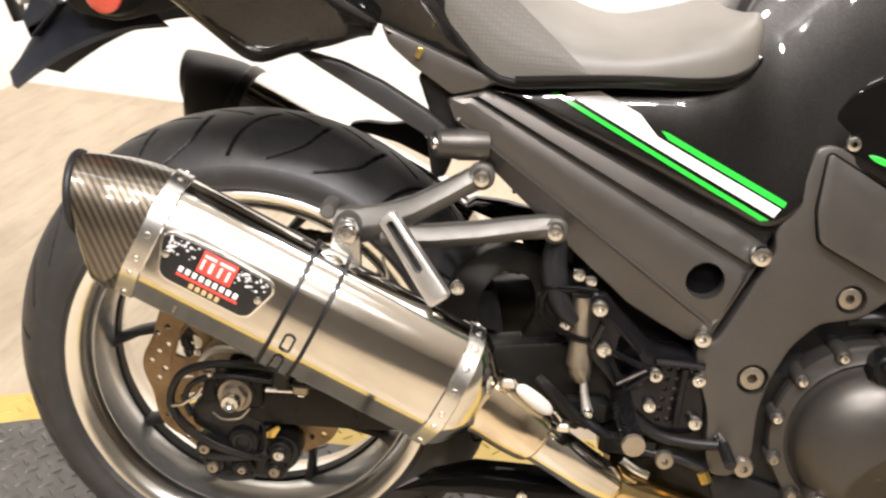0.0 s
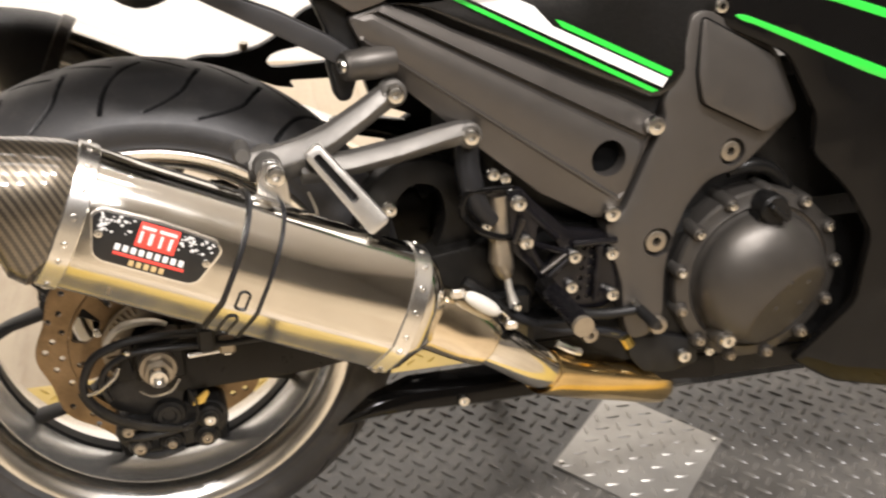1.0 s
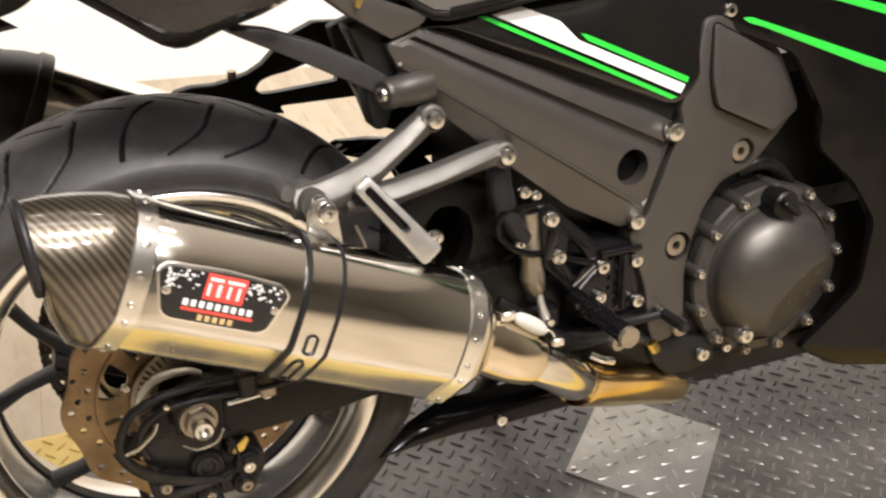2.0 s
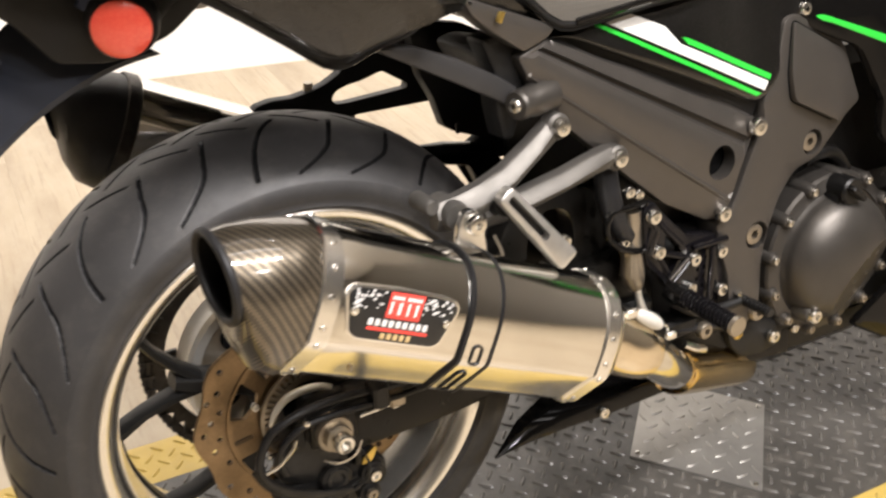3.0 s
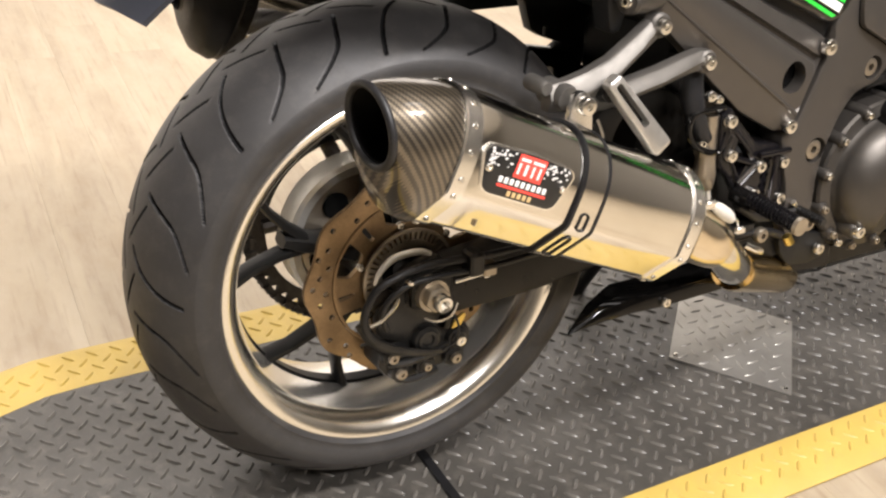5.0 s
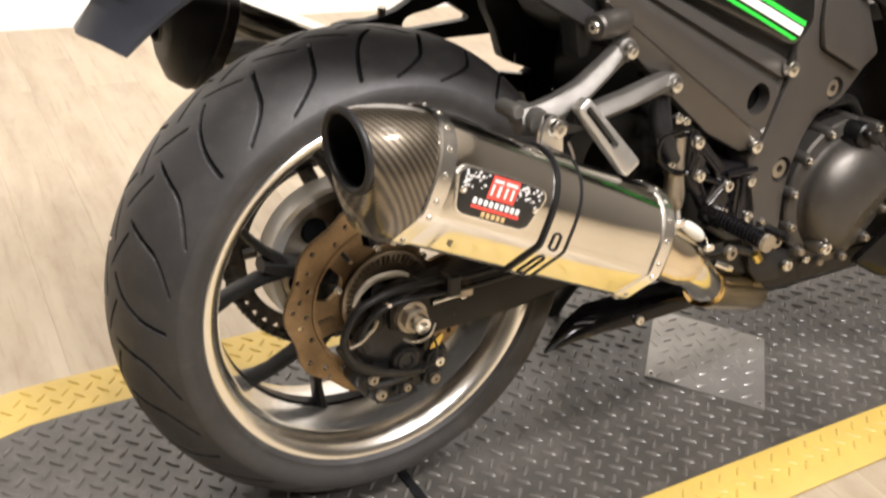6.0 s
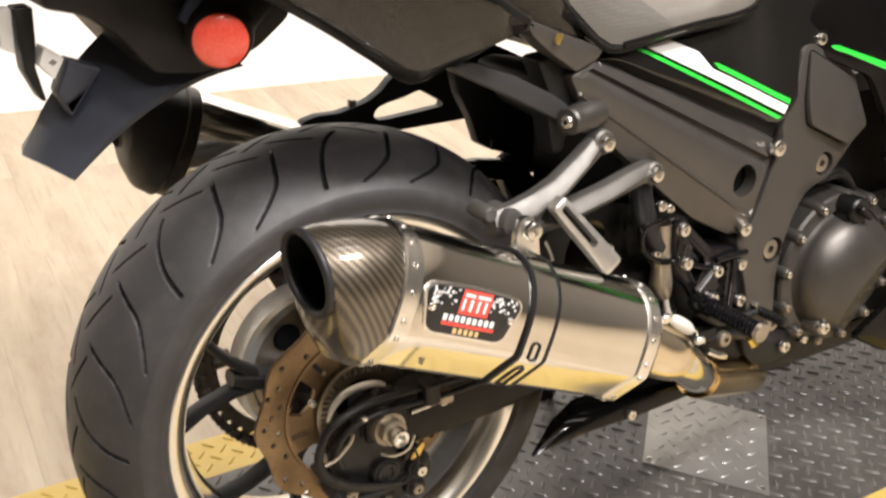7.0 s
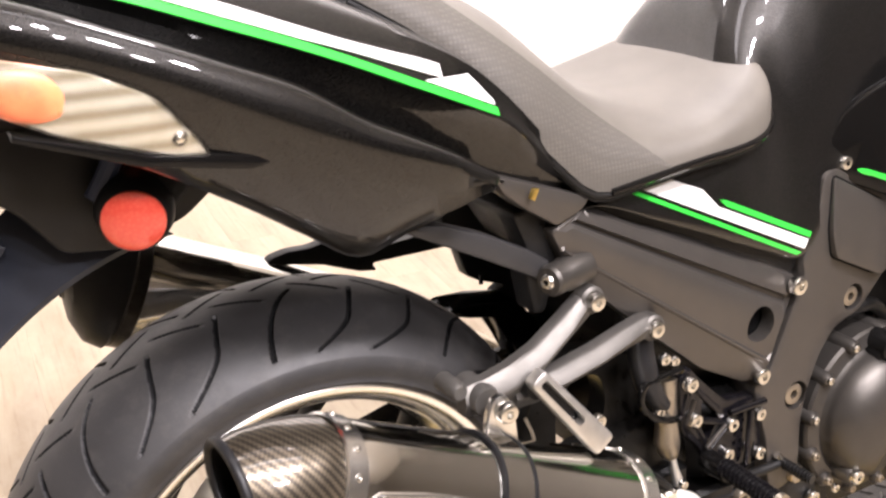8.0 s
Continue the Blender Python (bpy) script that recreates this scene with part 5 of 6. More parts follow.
# a black disc stands for the dark scoop below the filler cap
piece("filler_seat", lathe([(0, -0.016), (0.022, -0.016), (0.0245, -0.012), (0.0245, 0.02), (0, 0.02)], (0.736, -0.166, 0.4185), 40), M_ENGINE, clutch)
oil = piece("oil_filler_cap", lathe([(0.0, -0.012), (0.0165, -0.012), (0.019, -0.009), (0.019, 0.02), (0, 0.02)], (0.732, -0.178, 0.4325), 32), M_ENGINE, clutch, "black oil filler cap")
piece("filler_grip", moved(box(-0.016, 0.016, -0.013, 0.0, -0.004, 0.004, 0.002), Matrix.Translation((0.732, -0.189, 0.4325)) @ Matrix.Rotation(radians(40), 4, "Y")), M_ENGINE, clutch)
piece("drain_boss", lathe([(0, -0.02), (0.012, -0.02), (0.015, -0.015), (0.015, 0.03), (0, 0.03)], (0.682, -0.165, 0.268), 24), M_COVER, clutch)
bolts(clutch, [(0.682, -0.188, 0.268, 0.010), (0.671, -0.166, 0.244, 0.006)])

# dark engine mass behind
engine = piece("engine_case", joined(box(0.45, 0.95, -0.142, 0.14, 0.215, 0.42, 0.02), box(0.50, 0.95, -0.12, 0.12, 0.40, 0.60, 0.02)), M_ENGINE, bike, "dark engine castings")
piece("hose_bend", tube([(0.69, -0.14, 0.472), (0.72, -0.143, 0.478), (0.75, -0.138, 0.468), (0.78, -0.13, 0.44)], 0.009, 14), M_ENGINE, engine)
piece("sump", box(0.55, 1.0, -0.12, 0.12, 0.16, 0.23, 0.02), M_ENGINE, engine)
piece("pivot_mass", box(0.38, 0.56, -0.115, 0.115, 0.3, 0.56, 0.02), M_ENGINE, engine)

# rider's rear set: plate with bolts and drillings, cylinder, rod, peg, pedal
rs_o = rounded([(0.398, 0.482), (0.415, 0.488), (0.43, 0.47), (0.475, 0.428), (0.541, 0.414), (0.547, 0.326), (0.521, 0.319), (0.486, 0.325), (0.46, 0.342), (0.43, 0.385), (0.405, 0.41)], 0.008)
drill = []
for r in range(6):
    for c in range(2):
        drill.append(circle(0.498 + 0.0115 * c - 0.0012 * r, 0.401 - 0.0125 * r, 0.0033, 10))
rear_set = piece("rear_set_plate", panel(rs_o, lambda x, z: -0.173 + 0.12 * (x - 0.41), 0.012, 0.003, drill + [rounded([(0.432, 0.40), (0.436, 0.44), (0.466, 0.41), (0.45, 0.385)], 0.005)]), M_ANODISED, bike, "black machined footrest plate with drilled holes")
bolts(rear_set, [(0.410, -0.179, 0.471, 0.009), (0.420, -0.177, 0.423, 0.009), (0.482, -0.171, 0.396, 0.0085), (0.480, -0.169, 0.357, 0.008), (0.532, -0.164, 0.392, 0.0085), (0.535, -0.164, 0.339, 0.0085)])
piece("drilled_dots", joined(*[lathe([(0, -0.0012), (0.0026, -0.0012), (0.003, 0), (0.003, 0.006), (0, 0.006)], (0.498 + 0.0115 * c - 0.0012 * r, -0.155, 0.401 - 0.0125 * r), 10) for r in range(6) for c in range(2)]), M_TONE, rear_set)
piece("plate_rib", joined(*[tube([(*a, ), (*b, )], 0.0042, 10, 1) for a, b in (((0.4147, -0.169, 0.468), (0.4234, -0.169, 0.42)), ((0.4234, -0.169, 0.42), (0.45, -0.169, 0.372)), ((0.4234, -0.169, 0.42), (0.4813, -0.168, 0.397)), ((0.4147, -0.169, 0.468), (0.462, -0.168, 0.42)), ((0.4813, -0.168, 0.41), (0.536, -0.168, 0.41)), ((0.45, -0.169, 0.372), (0.4813, -0.168, 0.397)), ((0.5145, -0.168, 0.405), (0.512, -0.168, 0.335)))]), M_ANODISED, rear_set, "raised glossy ribs")
piece("plate_bar", tube([(0.439, -0.177, 0.382), (0.471, -0.172, 0.400)], 0.0026, 10, 1), M_CHAIN, rear_set)
piece("plate_bar", tube([(0.405, -0.180, 0.424), (0.415, -0.181, 0.452)], 0.0026, 10, 1), M_CHAIN, rear_set)
mc = piece("master_cylinder", tube([(0.392, -0.159, 0.478), (0.394, -0.159, 0.44), (0.396, -0.159, 0.395)], [0.013, 0.012, 0.015], 20, 4), M_TONE, bike, "grey rear brake master cylinder")
piece("cylinder_neck", lathe([(0.012, -0.012), (0.017, -0.006), (0.017, 0.006), (0.012, 0.012)], (0.397, -0.157, 0.43), 20, True), M_TONE, mc)
piece("boot", tube([(0.396, -0.159, 0.408), (0.398, -0.159, 0.388), (0.402, -0.159, 0.376)], [0.012, 0.0135, 0.009], 18, 3), M_TONE, mc)
piece("push_rod", tube([(0.402, -0.16, 0.384), (0.406, -0.161, 0.36), (0.412, -0.162, 0.338)], [0.0042, 0.0048, 0.007], 12, 3), M_HUB, mc, "yellowish push rod")
bolts(mc, [(0.412, -0.171, 0.34, 0.0055)])
piece("reservoir_hose", tube([(0.357, -0.157, 0.545), (0.355, -0.161, 0.515), (0.36, -0.165, 0.485), (0.37, -0.167, 0.462), (0.383, -0.165, 0.448)], [0.012, 0.0145, 0.0145, 0.012, 0.01], 18), M_HOSE, mc, "black fluid hose")
piece("clamp_loop", tube([(0.405, -0.169, 0.487), (0.375, -0.175, 0.489), (0.35, -0.175, 0.486), (0.345, -0.175, 0.465), (0.36, -0.175, 0.445), (0.385, -0.173, 0.432), (0.405, -0.169, 0.428)], 0.0042, 10), M_GLOSS, mc, "black wire guard loop")
bolts(mc, [(0.384, -0.165, 0.503, 0.0075), (0.398, -0.165, 0.497, 0.0065), (0.374, -0.171, 0.445, 0.0065)])
pg = piece("rider_footrest", tube([(0.447, -0.168, 0.363), (0.448, -0.19, 0.361), (0.449, -0.204, 0.361)], 0.0125, 20, 3), M_GLOSS, bike, "black knurled footrest peg")
P0, P1 = np.array((0.446, -0.196, 0.366)), np.array((0.451, -0.277, 0.359))
pd = (P1 - P0) / np.linalg.norm(P1 - P0)
piece("peg_core", tube([tuple(P0), tuple(P1)], 0.0086, 18, 1), M_BLACK, pg)
def toothed_ring(r, half, teeth=14):
    """A short ring of blunt teeth about the y axis."""
    verts, n = [], teeth * 4
    for y in (-half, half):
        for i in range(n):
            q = r * (1.0 if i % 4 in (1, 2) else 0.84)
            verts.append((q * math.cos(i * math.tau / n), y, q * math.sin(i * math.tau / n)))
    faces = [(i, (i + 1) % n, n + (i + 1) % n, n + i) for i in range(n)]
    return verts, faces + [tuple(range(n)), tuple(reversed(range(n, 2 * n)))]


ring_mesh = to_mesh("knurl_ring", *toothed_ring(0.0118, 0.0017), M_ANODISED)
peg_turn = Vector((0, 1, 0)).rotation_difference(Vector(pd)).to_matrix().to_4x4()
for k in range(13):
    c = P0 + (P1 - P0) * (0.05 + 0.9 * k / 12)
    ob = new("knurl_ring", ring_mesh)
    ob.parent = pg
    ob.matrix_basis = Matrix.Translation(c) @ peg_turn @ Matrix.Rotation(0.11 * k, 4, "Y")
piece("peg_end", tube([tuple(P1 - pd * 0.001), tuple(P1 + pd * 0.005)], 0.0122, 20, 1), M_TONE, pg)
pedal = piece("brake_pedal", tube([(0.45, -0.172, 0.35), (0.49, -0.168, 0.322), (0.53, -0.166, 0.314), (0.572, -0.168, 0.316)], [0.008, 0.007, 0.0065, 0.006], 12), M_BLACK, bike, "black brake pedal lever")
piece("pedal_toe", tube([(0.57, -0.164, 0.316), (0.571, -0.216, 0.315)], 0.0055, 12, 1), M_CALIPER, pedal)
piece("toe_rib", joined(*[tube([(0.57, -0.17 - 0.0052 * k, 0.316), (0.57, -0.1727 - 0.0052 * k, 0.316)], 0.0072, 12, 1) for k in range(9)]), M_BLACK, pedal)
bolts(pedal, [(0.506, -0.168, 0.291, 0.011), (0.597, -0.165, 0.29, 0.012)], "bolt", DULL_BOLT)
piece("pedal_spring", joined(*[tube([(0.56 + 0.003 * k, -0.168, 0.33 - 0.0035 * k), (0.5625 + 0.003 * k, -0.168, 0.3275 - 0.0035 * k)], 0.0045, 8, 1) for k in range(7)]), M_BOLT, pedal)
lines = piece("cable_run", tube([(0.40, -0.155, 0.33), (0.46, -0.16, 0.30), (0.52, -0.16, 0.29), (0.56, -0.158, 0.275)], 0.006, 12), M_HOSE, bike, "black cables and brackets under the rear set")
piece("linkage", joined(box(0.43, 0.5, -0.165, -0.12, 0.285, 0.315, 0.006), box(0.38, 0.44, -0.15, -0.1, 0.315, 0.35, 0.006), tube([(0.35, -0.16, 0.375), (0.37, -0.165, 0.36), (0.4, -0.165, 0.33)], 0.008, 10)), M_ENGINE, lines)
piece("bright_fitting", tube([(0.455, -0.19, 0.296), (0.47, -0.194, 0.288), (0.485, -0.192, 0.281)], 0.005, 10), M_BOLT, lines)
piece("bright_fitting", tube([(0.55, -0.175, 0.283), (0.556, -0.178, 0.272)], 0.007, 8, 1), M_BRASS, lines)

# lower black guard, belly tail and belly fairing
guard = piece("lower_guard", panel(rounded([(0.562, 0.268), (0.60, 0.272), (0.66, 0.255), (0.665, 0.222), (0.63, 0.212), (0.59, 0.218), (0.57, 0.24)], 0.008), -0.152, 0.06, 0.004), M_BLACK, bike, "satin black lower guard")
bolts(guard, [(0.640, -0.158, 0.238, 0.009)])


def belly_tail():
    st = [(0.196, 0.212, 0.2125, -0.163), (0.24, 0.213, 0.238, -0.165), (0.29, 0.214, 0.246, -0.168), (0.36, 0.209, 0.245, -0.166), (0.46, 0.203, 0.24, -0.155), (0.58, 0.19, 0.235, -0.14), (0.7, 0.17, 0.23, -0.13)]
    secs = []
    for x, z0, z1, y in st:
        zm = (z0 + z1) / 2
        d = min(0.05, 0.004 + (x - 0.196) * 0.5)
        secs.append([(x, y + d, z0 - 0.004 * d / 0.05), (x, y + d * 0.24, z0), (x, y, z0 + (z1 - z0) * 0.25), (x, y - 0.001, zm), (x, y + 0.003, z1 - (z1 - z0) * 0.15), (x, y + d * 0.3, z1), (x, y + d, z1 - 0.004 * d / 0.05)])
    return loft(secs)


tail_fairing = piece("belly_tail", belly_tail(), M_FAIR, bike, "gloss black pointed lower fairing tail")
bolts(tail_fairing, [(0.347, -0.170, 0.226, 0.007)])


def side_y(x, z):
    return -0.150 - 0.16 * max(0, min(1, (x - 0.66) / 0.5)) + 0.20 * max(0, z - 0.72) ** 1.5 + 0.30 * max(0, 0.34 - z)


fair_o = rounded([(0.622, 0.668), (0.632, 0.70), (0.65, 0.727), (0.685, 0.752), (0.721, 0.770), (0.80, 0.80), (1.0, 0.85), (1.45, 0.87), (1.45, 0.3), (1.3, 0.17), (1.05, 0.15), (0.86, 0.17), (0.80, 0.205), (0.82, 0.24), (0.85, 0.30), (0.852, 0.40), (0.82, 0.455), (0.775, 0.50), (0.776, 0.545), (0.738, 0.618)], 0.012)
fairing = piece("side_fairing", panel(fair_o, side_y, 0.012, 0.004, grid=0.035), M_FAIR, bike, "gloss black side fairing with green flashes")
strokes = [
    [(0.663, 0.663), (0.684, 0.664), (0.82, 0.611), (1.0, 0.540), (1.0, 0.530), (0.82, 0.598), (0.697, 0.652)],
    [(0.748, 0.684), (0.765, 0.692), (0.86, 0.662), (1.05, 0.596), (1.05, 0.586), (0.86, 0.651), (0.778, 0.678)],
    [(0.853, 0.528), (0.866, 0.532), (0.93, 0.502), (1.02, 0.462), (1.02, 0.45), (0.93, 0.487), (0.868, 0.516)]]
for o in strokes:
    piece("green_flash", panel(rounded(o, 0.006), lambda x, z: side_y(x, z) - 0.0012, 0.002, 0.0008, grid=0.03), M_GREEN, fairing, "bright green fairing flash")
bolts(fairing, [(0.657, -0.153, 0.674, 0.0085)])

# tank and knee panel
TANK = [(0.262, 0.172, 0.698, 0.704, 0.10), (0.30, 0.172, 0.694, 0.728, 0.12), (0.36, 0.172, 0.668, 0.745, 0.13), (0.43, 0.172, 0.638, 0.76, 0.14), (0.50, 0.172, 0.607, 0.785, 0.145), (0.535, 0.171, 0.592, 0.85, 0.13), (0.58, 0.169, 0.575, 0.915, 0.13), (0.615, 0.164, 0.60, 0.955, 0.13), (0.645, 0.156, 0.66, 0.98, 0.13), (0.74, 0.150, 0.70, 1.01, 0.13), (0.9, 0.15, 0.74, 1.02, 0.13), (1.05, 0.15, 0.76, 0.99, 0.13)]

TANK_FINE = [tuple(q) for q in smooth_line(TANK, 8)]


def tank_half(x):
    """The near half of the tank's section at x, as (y, z) from the lower edge up to the middle."""
    w, z0, z1 = (float(np.interp(x, [s[0] for s in TANK_FINE], [s[i] for s in TANK_FINE])) for i in (1, 2, 3))
    k = max(0.0, min(1.0, (x - 0.48) / 0.10))
    k = k * k * (3 - 2 * k)
    h = z1 - z0
    run = [(f, d + 0.042 * k * f) for f, d in ((0.0, 0.012), (0.006, 0.005), (0.02, 0.0012), (0.05, 0.0002), (0.10, 0.0004), (0.25, 0.003), (0.42, 0.007), (0.60, 0.016), (0.80, 0.036), (0.93, 0.066), (0.985, 0.10))]
    return [(-w + d, z0 + f * h) for f, d in run] + [(0.0, z1)]


def tank_y(x, z):
    half = tank_half(x)
    return float(np.interp(z, [p[1] for p in half[1:]], [p[0] for p in half[1:]]))


def tank():
    secs = []
    for x in sorted({*np.linspace(0.262, 0.70, 45).tolist(), 0.74, 0.8, 0.9, 1.05}):
        half = [tuple(p) for p in smooth_line(tank_half(x), 3)]
        secs.append([(x, y, z) for y, z in half + [(-y, z) for y, z in reversed(half[:-1])]])
    return loft(secs)


tank_ob = piece("fuel_tank", tank(), M_TANK, bike, "gloss black tank and knee panel with green and white stripes", 50)
piece("tank_underside", panel(rounded([(0.27, 0.702), (0.36, 0.69), (0.6, 0.59), (0.57, 0.52), (0.42, 0.57), (0.29, 0.65)], 0.006), -0.152, 0.03, 0.003), M_BLACK, tank_ob)


def knee_y(x, z):
    return tank_y(x, z) - 0.003


def knee_stripe(upper, lower):
    """A stripe on the knee panel between an upper and a lower line of (x, z) points."""
    def along(line, t):
        d = [0.0]
        for p, q in zip(line, line[1:]):
            d.append(d[-1] + math.dist(p, q))
        return np.array([float(np.interp(t * d[-1], d, [p[i] for p in line])) for i in (0, 1)])

    secs = []
    for t in np.linspace(0, 1, 40):
        hi, lo = along(upper, t), along(lower, t)
        run = [hi * (1 - k) + lo * k for k in (0, 0.33, 0.67, 1)]
        secs.append([(q[0], knee_y(*q), q[1]) for q in run] + [(q[0], knee_y(*q) + 0.004, q[1]) for q in reversed(run)])
    return loft(secs)


piece("green_stripe", knee_stripe([(0.3384, 0.7033), (0.578, 0.5862)], [(0.3308, 0.7026), (0.569, 0.5849)]), M_GREEN, tank_ob, "green stripe on the knee panel")
piece("white_stripe", knee_stripe([(0.3835, 0.7073), (0.4272, 0.688), (0.448, 0.6660), (0.5893, 0.5990)], [(0.3475, 0.7030), (0.394, 0.6805), (0.428, 0.6640), (0.5825, 0.5895)]), M_WHITE, tank_ob, "white stripe on the knee panel")
piece("green_stripe", knee_stripe([(0.4515, 0.6725), (0.458, 0.6712), (0.5948, 0.6065)], [(0.4596, 0.6638), (0.466, 0.6610), (0.5919, 0.6005)]), M_GREEN, tank_ob, "green stripe on the knee panel")


# seat: broad rider's pad rising to the pillion step, with knit sides
def seat_geo(u0, u1, lift=0.0, zdrop=0.0):
    st = [(-0.10, 0.10, 0.985, 1.005), (0.0, 0.115, 0.950, 0.99), (0.08, 0.135, 0.905, 0.96), (0.134, 0.155, 0.865, 0.935), (0.187, 0.178, 0.803, 0.91), (0.23, 0.186, 0.757, 0.885), (0.275, 0.188, 0.719, 0.847), (0.33, 0.188, 0.720, 0.802), (0.40, 0.185, 0.7265, 0.778), (0.46, 0.179, 0.728, 0.786), (0.505, 0.169, 0.731, 0.800), (0.530, 0.157, 0.738, 0.810), (0.545, 0.142, 0.748, 0.816), (0.554, 0.118, 0.760, 0.818), (0.559, 0.083, 0.771, 0.817), (0.561, 0.04, 0.780, 0.816)]
    st = [tuple(p) for p in smooth_line(st, 3)]
    secs = []
    for x, w, z0, z1 in st:
        sec = []
        for i in range(u0, u1 + 1):
            a = math.pi * i / 24
            c, s = math.cos(a), math.sin(a)
            y = -w * math.copysign(abs(c) ** 0.8, c)
            z = z0 + (z1 - z0) * abs(s) ** (0.9 - 0.3 * max(0.0, min(1.0, (x - 0.36) / 0.12)))
            dip = 0.004 * math.exp(-((x - 0.38) / 0.1) ** 2) * s
            nrm = np.array((0, -c, s))
            sec.append((x, y - lift * c, z - dip + lift * s))
        secs.append(sec)
    return secs


seat_secs = seat_geo(0, 24)
sv, sf = loft(seat_secs, False, False)
seat = piece("seat", (sv, sf), M_SEAT, bike, "grey vinyl rider's seat with dark knit side panels", 60)
piece("seat_piping", tube([(s[0][0], s[0][1] - 0.0005, s[0][2] - 0.001) for s in seat_secs if s[0][0] > 0.285][::2], 0.0042, 10, 2), M_GLOSS, seat, "gloss black edge piping")
piece("seat_base", loft([[(p[0], p[1] * 0.985, p[2] - 0.011) for p in s] for s in seat_secs], False, False), M_BLACK, seat, "", 60)
kn = []
for s in seat_geo(0, 12, 0.0012):
    x = s[0][0]
    line = max(0.717, 0.717 + (0.381 - x) * 0.82)
    low = s[0][2]
    share = max(0.0, min(1.0, (line - low) / max(1e-4, s[-1][2] - low)))
    if share <= 0.01 or x > 0.378 or x < -0.05:
        continue
    zs, run = [q[2] for q in s], []
    for i in range(13):
        z = low + (line - low) * i / 12 if share < 1 else low + (s[-1][2] - low) * i / 12
        j = max(1, min(12, int(np.searchsorted(zs, z))))
        t = (z - zs[j - 1]) / max(1e-6, zs[j] - zs[j - 1])
        t = max(0.0, min(1.0, t))
        run.append(tuple(np.array(s[j - 1]) * (1 - t) + np.array(s[j]) * t))
    kn.append(run)
end = kn[-1][0]
kn.append([(end[0] + 0.02, end[1], end[2] + 0.0025)] * 13)
piece("knit_side", loft(kn, False, False), M_KNIT, seat, "knit-textured seat side", 60)
edge = [s[0] for s in seat_secs if s[0][0] > 0.05]
piece("seat_piping", tube([(p[0], p[1] + 0.002, p[2] - 0.004) for p in edge], 0.0036, 8, 1), M_BLACK, seat)


# tail cowl: upper panel with stripes, a groove, a rounded shoulder and a sharp keel
TAIL_X = (-0.42, -0.33, -0.24, -0.16, -0.085, -0.03, 0.018, 0.06, 0.10, 0.142, 0.18, 0.23, 0.275)


def tail_line(*wz):
    """A line along the cowl: half width and height at each station, made smooth."""
    q = smooth_line([(x, *p) for x, p in zip(TAIL_X, wz)], 4)
    return [tuple(p) for p in q]


TAIL_TOP = tail_line((0.075, 1.018), (0.10, 1.018), (0.118, 1.010), (0.132, 0.993), (0.142, 0.970), (0.148, 0.949), (0.153, 0.928), (0.158, 0.908), (0.163, 0.888), (0.170, 0.862), (0.174, 0.828), (0.175, 0.772), (0.170, 0.727))
TAIL_WHITE = tail_line((0.095, 1.006), (0.135, 1.002), (0.162, 0.987), (0.178, 0.963), (0.187, 0.936), (0.190, 0.914), (0.191, 0.895), (0.192, 0.880), (0.192, 0.866), (0.190, 0.844), (0.188, 0.812), (0.183, 0.761), (0.173, 0.721))
TAIL_GREEN = tail_line((0.11, 0.994), (0.152, 0.986), (0.182, 0.968), (0.197, 0.945), (0.205, 0.917), (0.207, 0.896), (0.207, 0.876), (0.206, 0.857), (0.205, 0.839), (0.202, 0.820), (0.197, 0.800), (0.187, 0.751), (0.175, 0.716))
TAIL_GROOVE = tail_line((0.115, 0.981), (0.162, 0.973), (0.194, 0.956), (0.209, 0.926), (0.216, 0.894), (0.219, 0.869), (0.220, 0.838), (0.221, 0.8165), (0.219, 0.796), (0.213, 0.7705), (0.200, 0.755), (0.189, 0.731), (0.177, 0.712))
TAIL_RIDGE = tail_line((0.13, 0.952), (0.185, 0.950), (0.219, 0.934), (0.232, 0.907), (0.239, 0.871), (0.241, 0.843), (0.241, 0.823), (0.240, 0.806), (0.235, 0.789), (0.222, 0.7665), (0.203, 0.751), (0.190, 0.727), (0.178, 0.711))
TAIL_LOW = tail_line((0.115, 0.93), (0.17, 0.905), (0.205, 0.868), (0.214, 0.825), (0.216, 0.780), (0.214, 0.742), (0.208, 0.711), (0.212, 0.723), (0.216, 0.735), (0.213, 0.749), (0.198, 0.738), (0.185, 0.713), (0.174, 0.703))


def cowl_geo():
    secs = []
    for (x, wt, zt), (_, ww, zw), (_, wg, zg), (_, wc, zc), (_, wl, zl) in zip(TAIL_TOP, TAIL_WHITE, TAIL_GREEN, TAIL_GROOVE, TAIL_LOW):
        half = [(-wt * 0.5, zt + 0.008), (-wt, zt), (-(wt + ww) / 2 - 0.004, (zt + zw) / 2 + 0.004), (-ww, zw), (-wg, zg), (-wg + 0.003, zg - 0.003), (-wg + 0.010, zg * 0.5 + zc * 0.5), (-wg + 0.013, zc - 0.004), (-wg + 0.018, zc - 0.4 * (zc - zl)), (-0.08, zc - 0.5 * (zc - zl))]
        secs.append([(x, y, z) for y, z in half + [(-y, z) for y, z in reversed(half)]])
    return loft(secs)


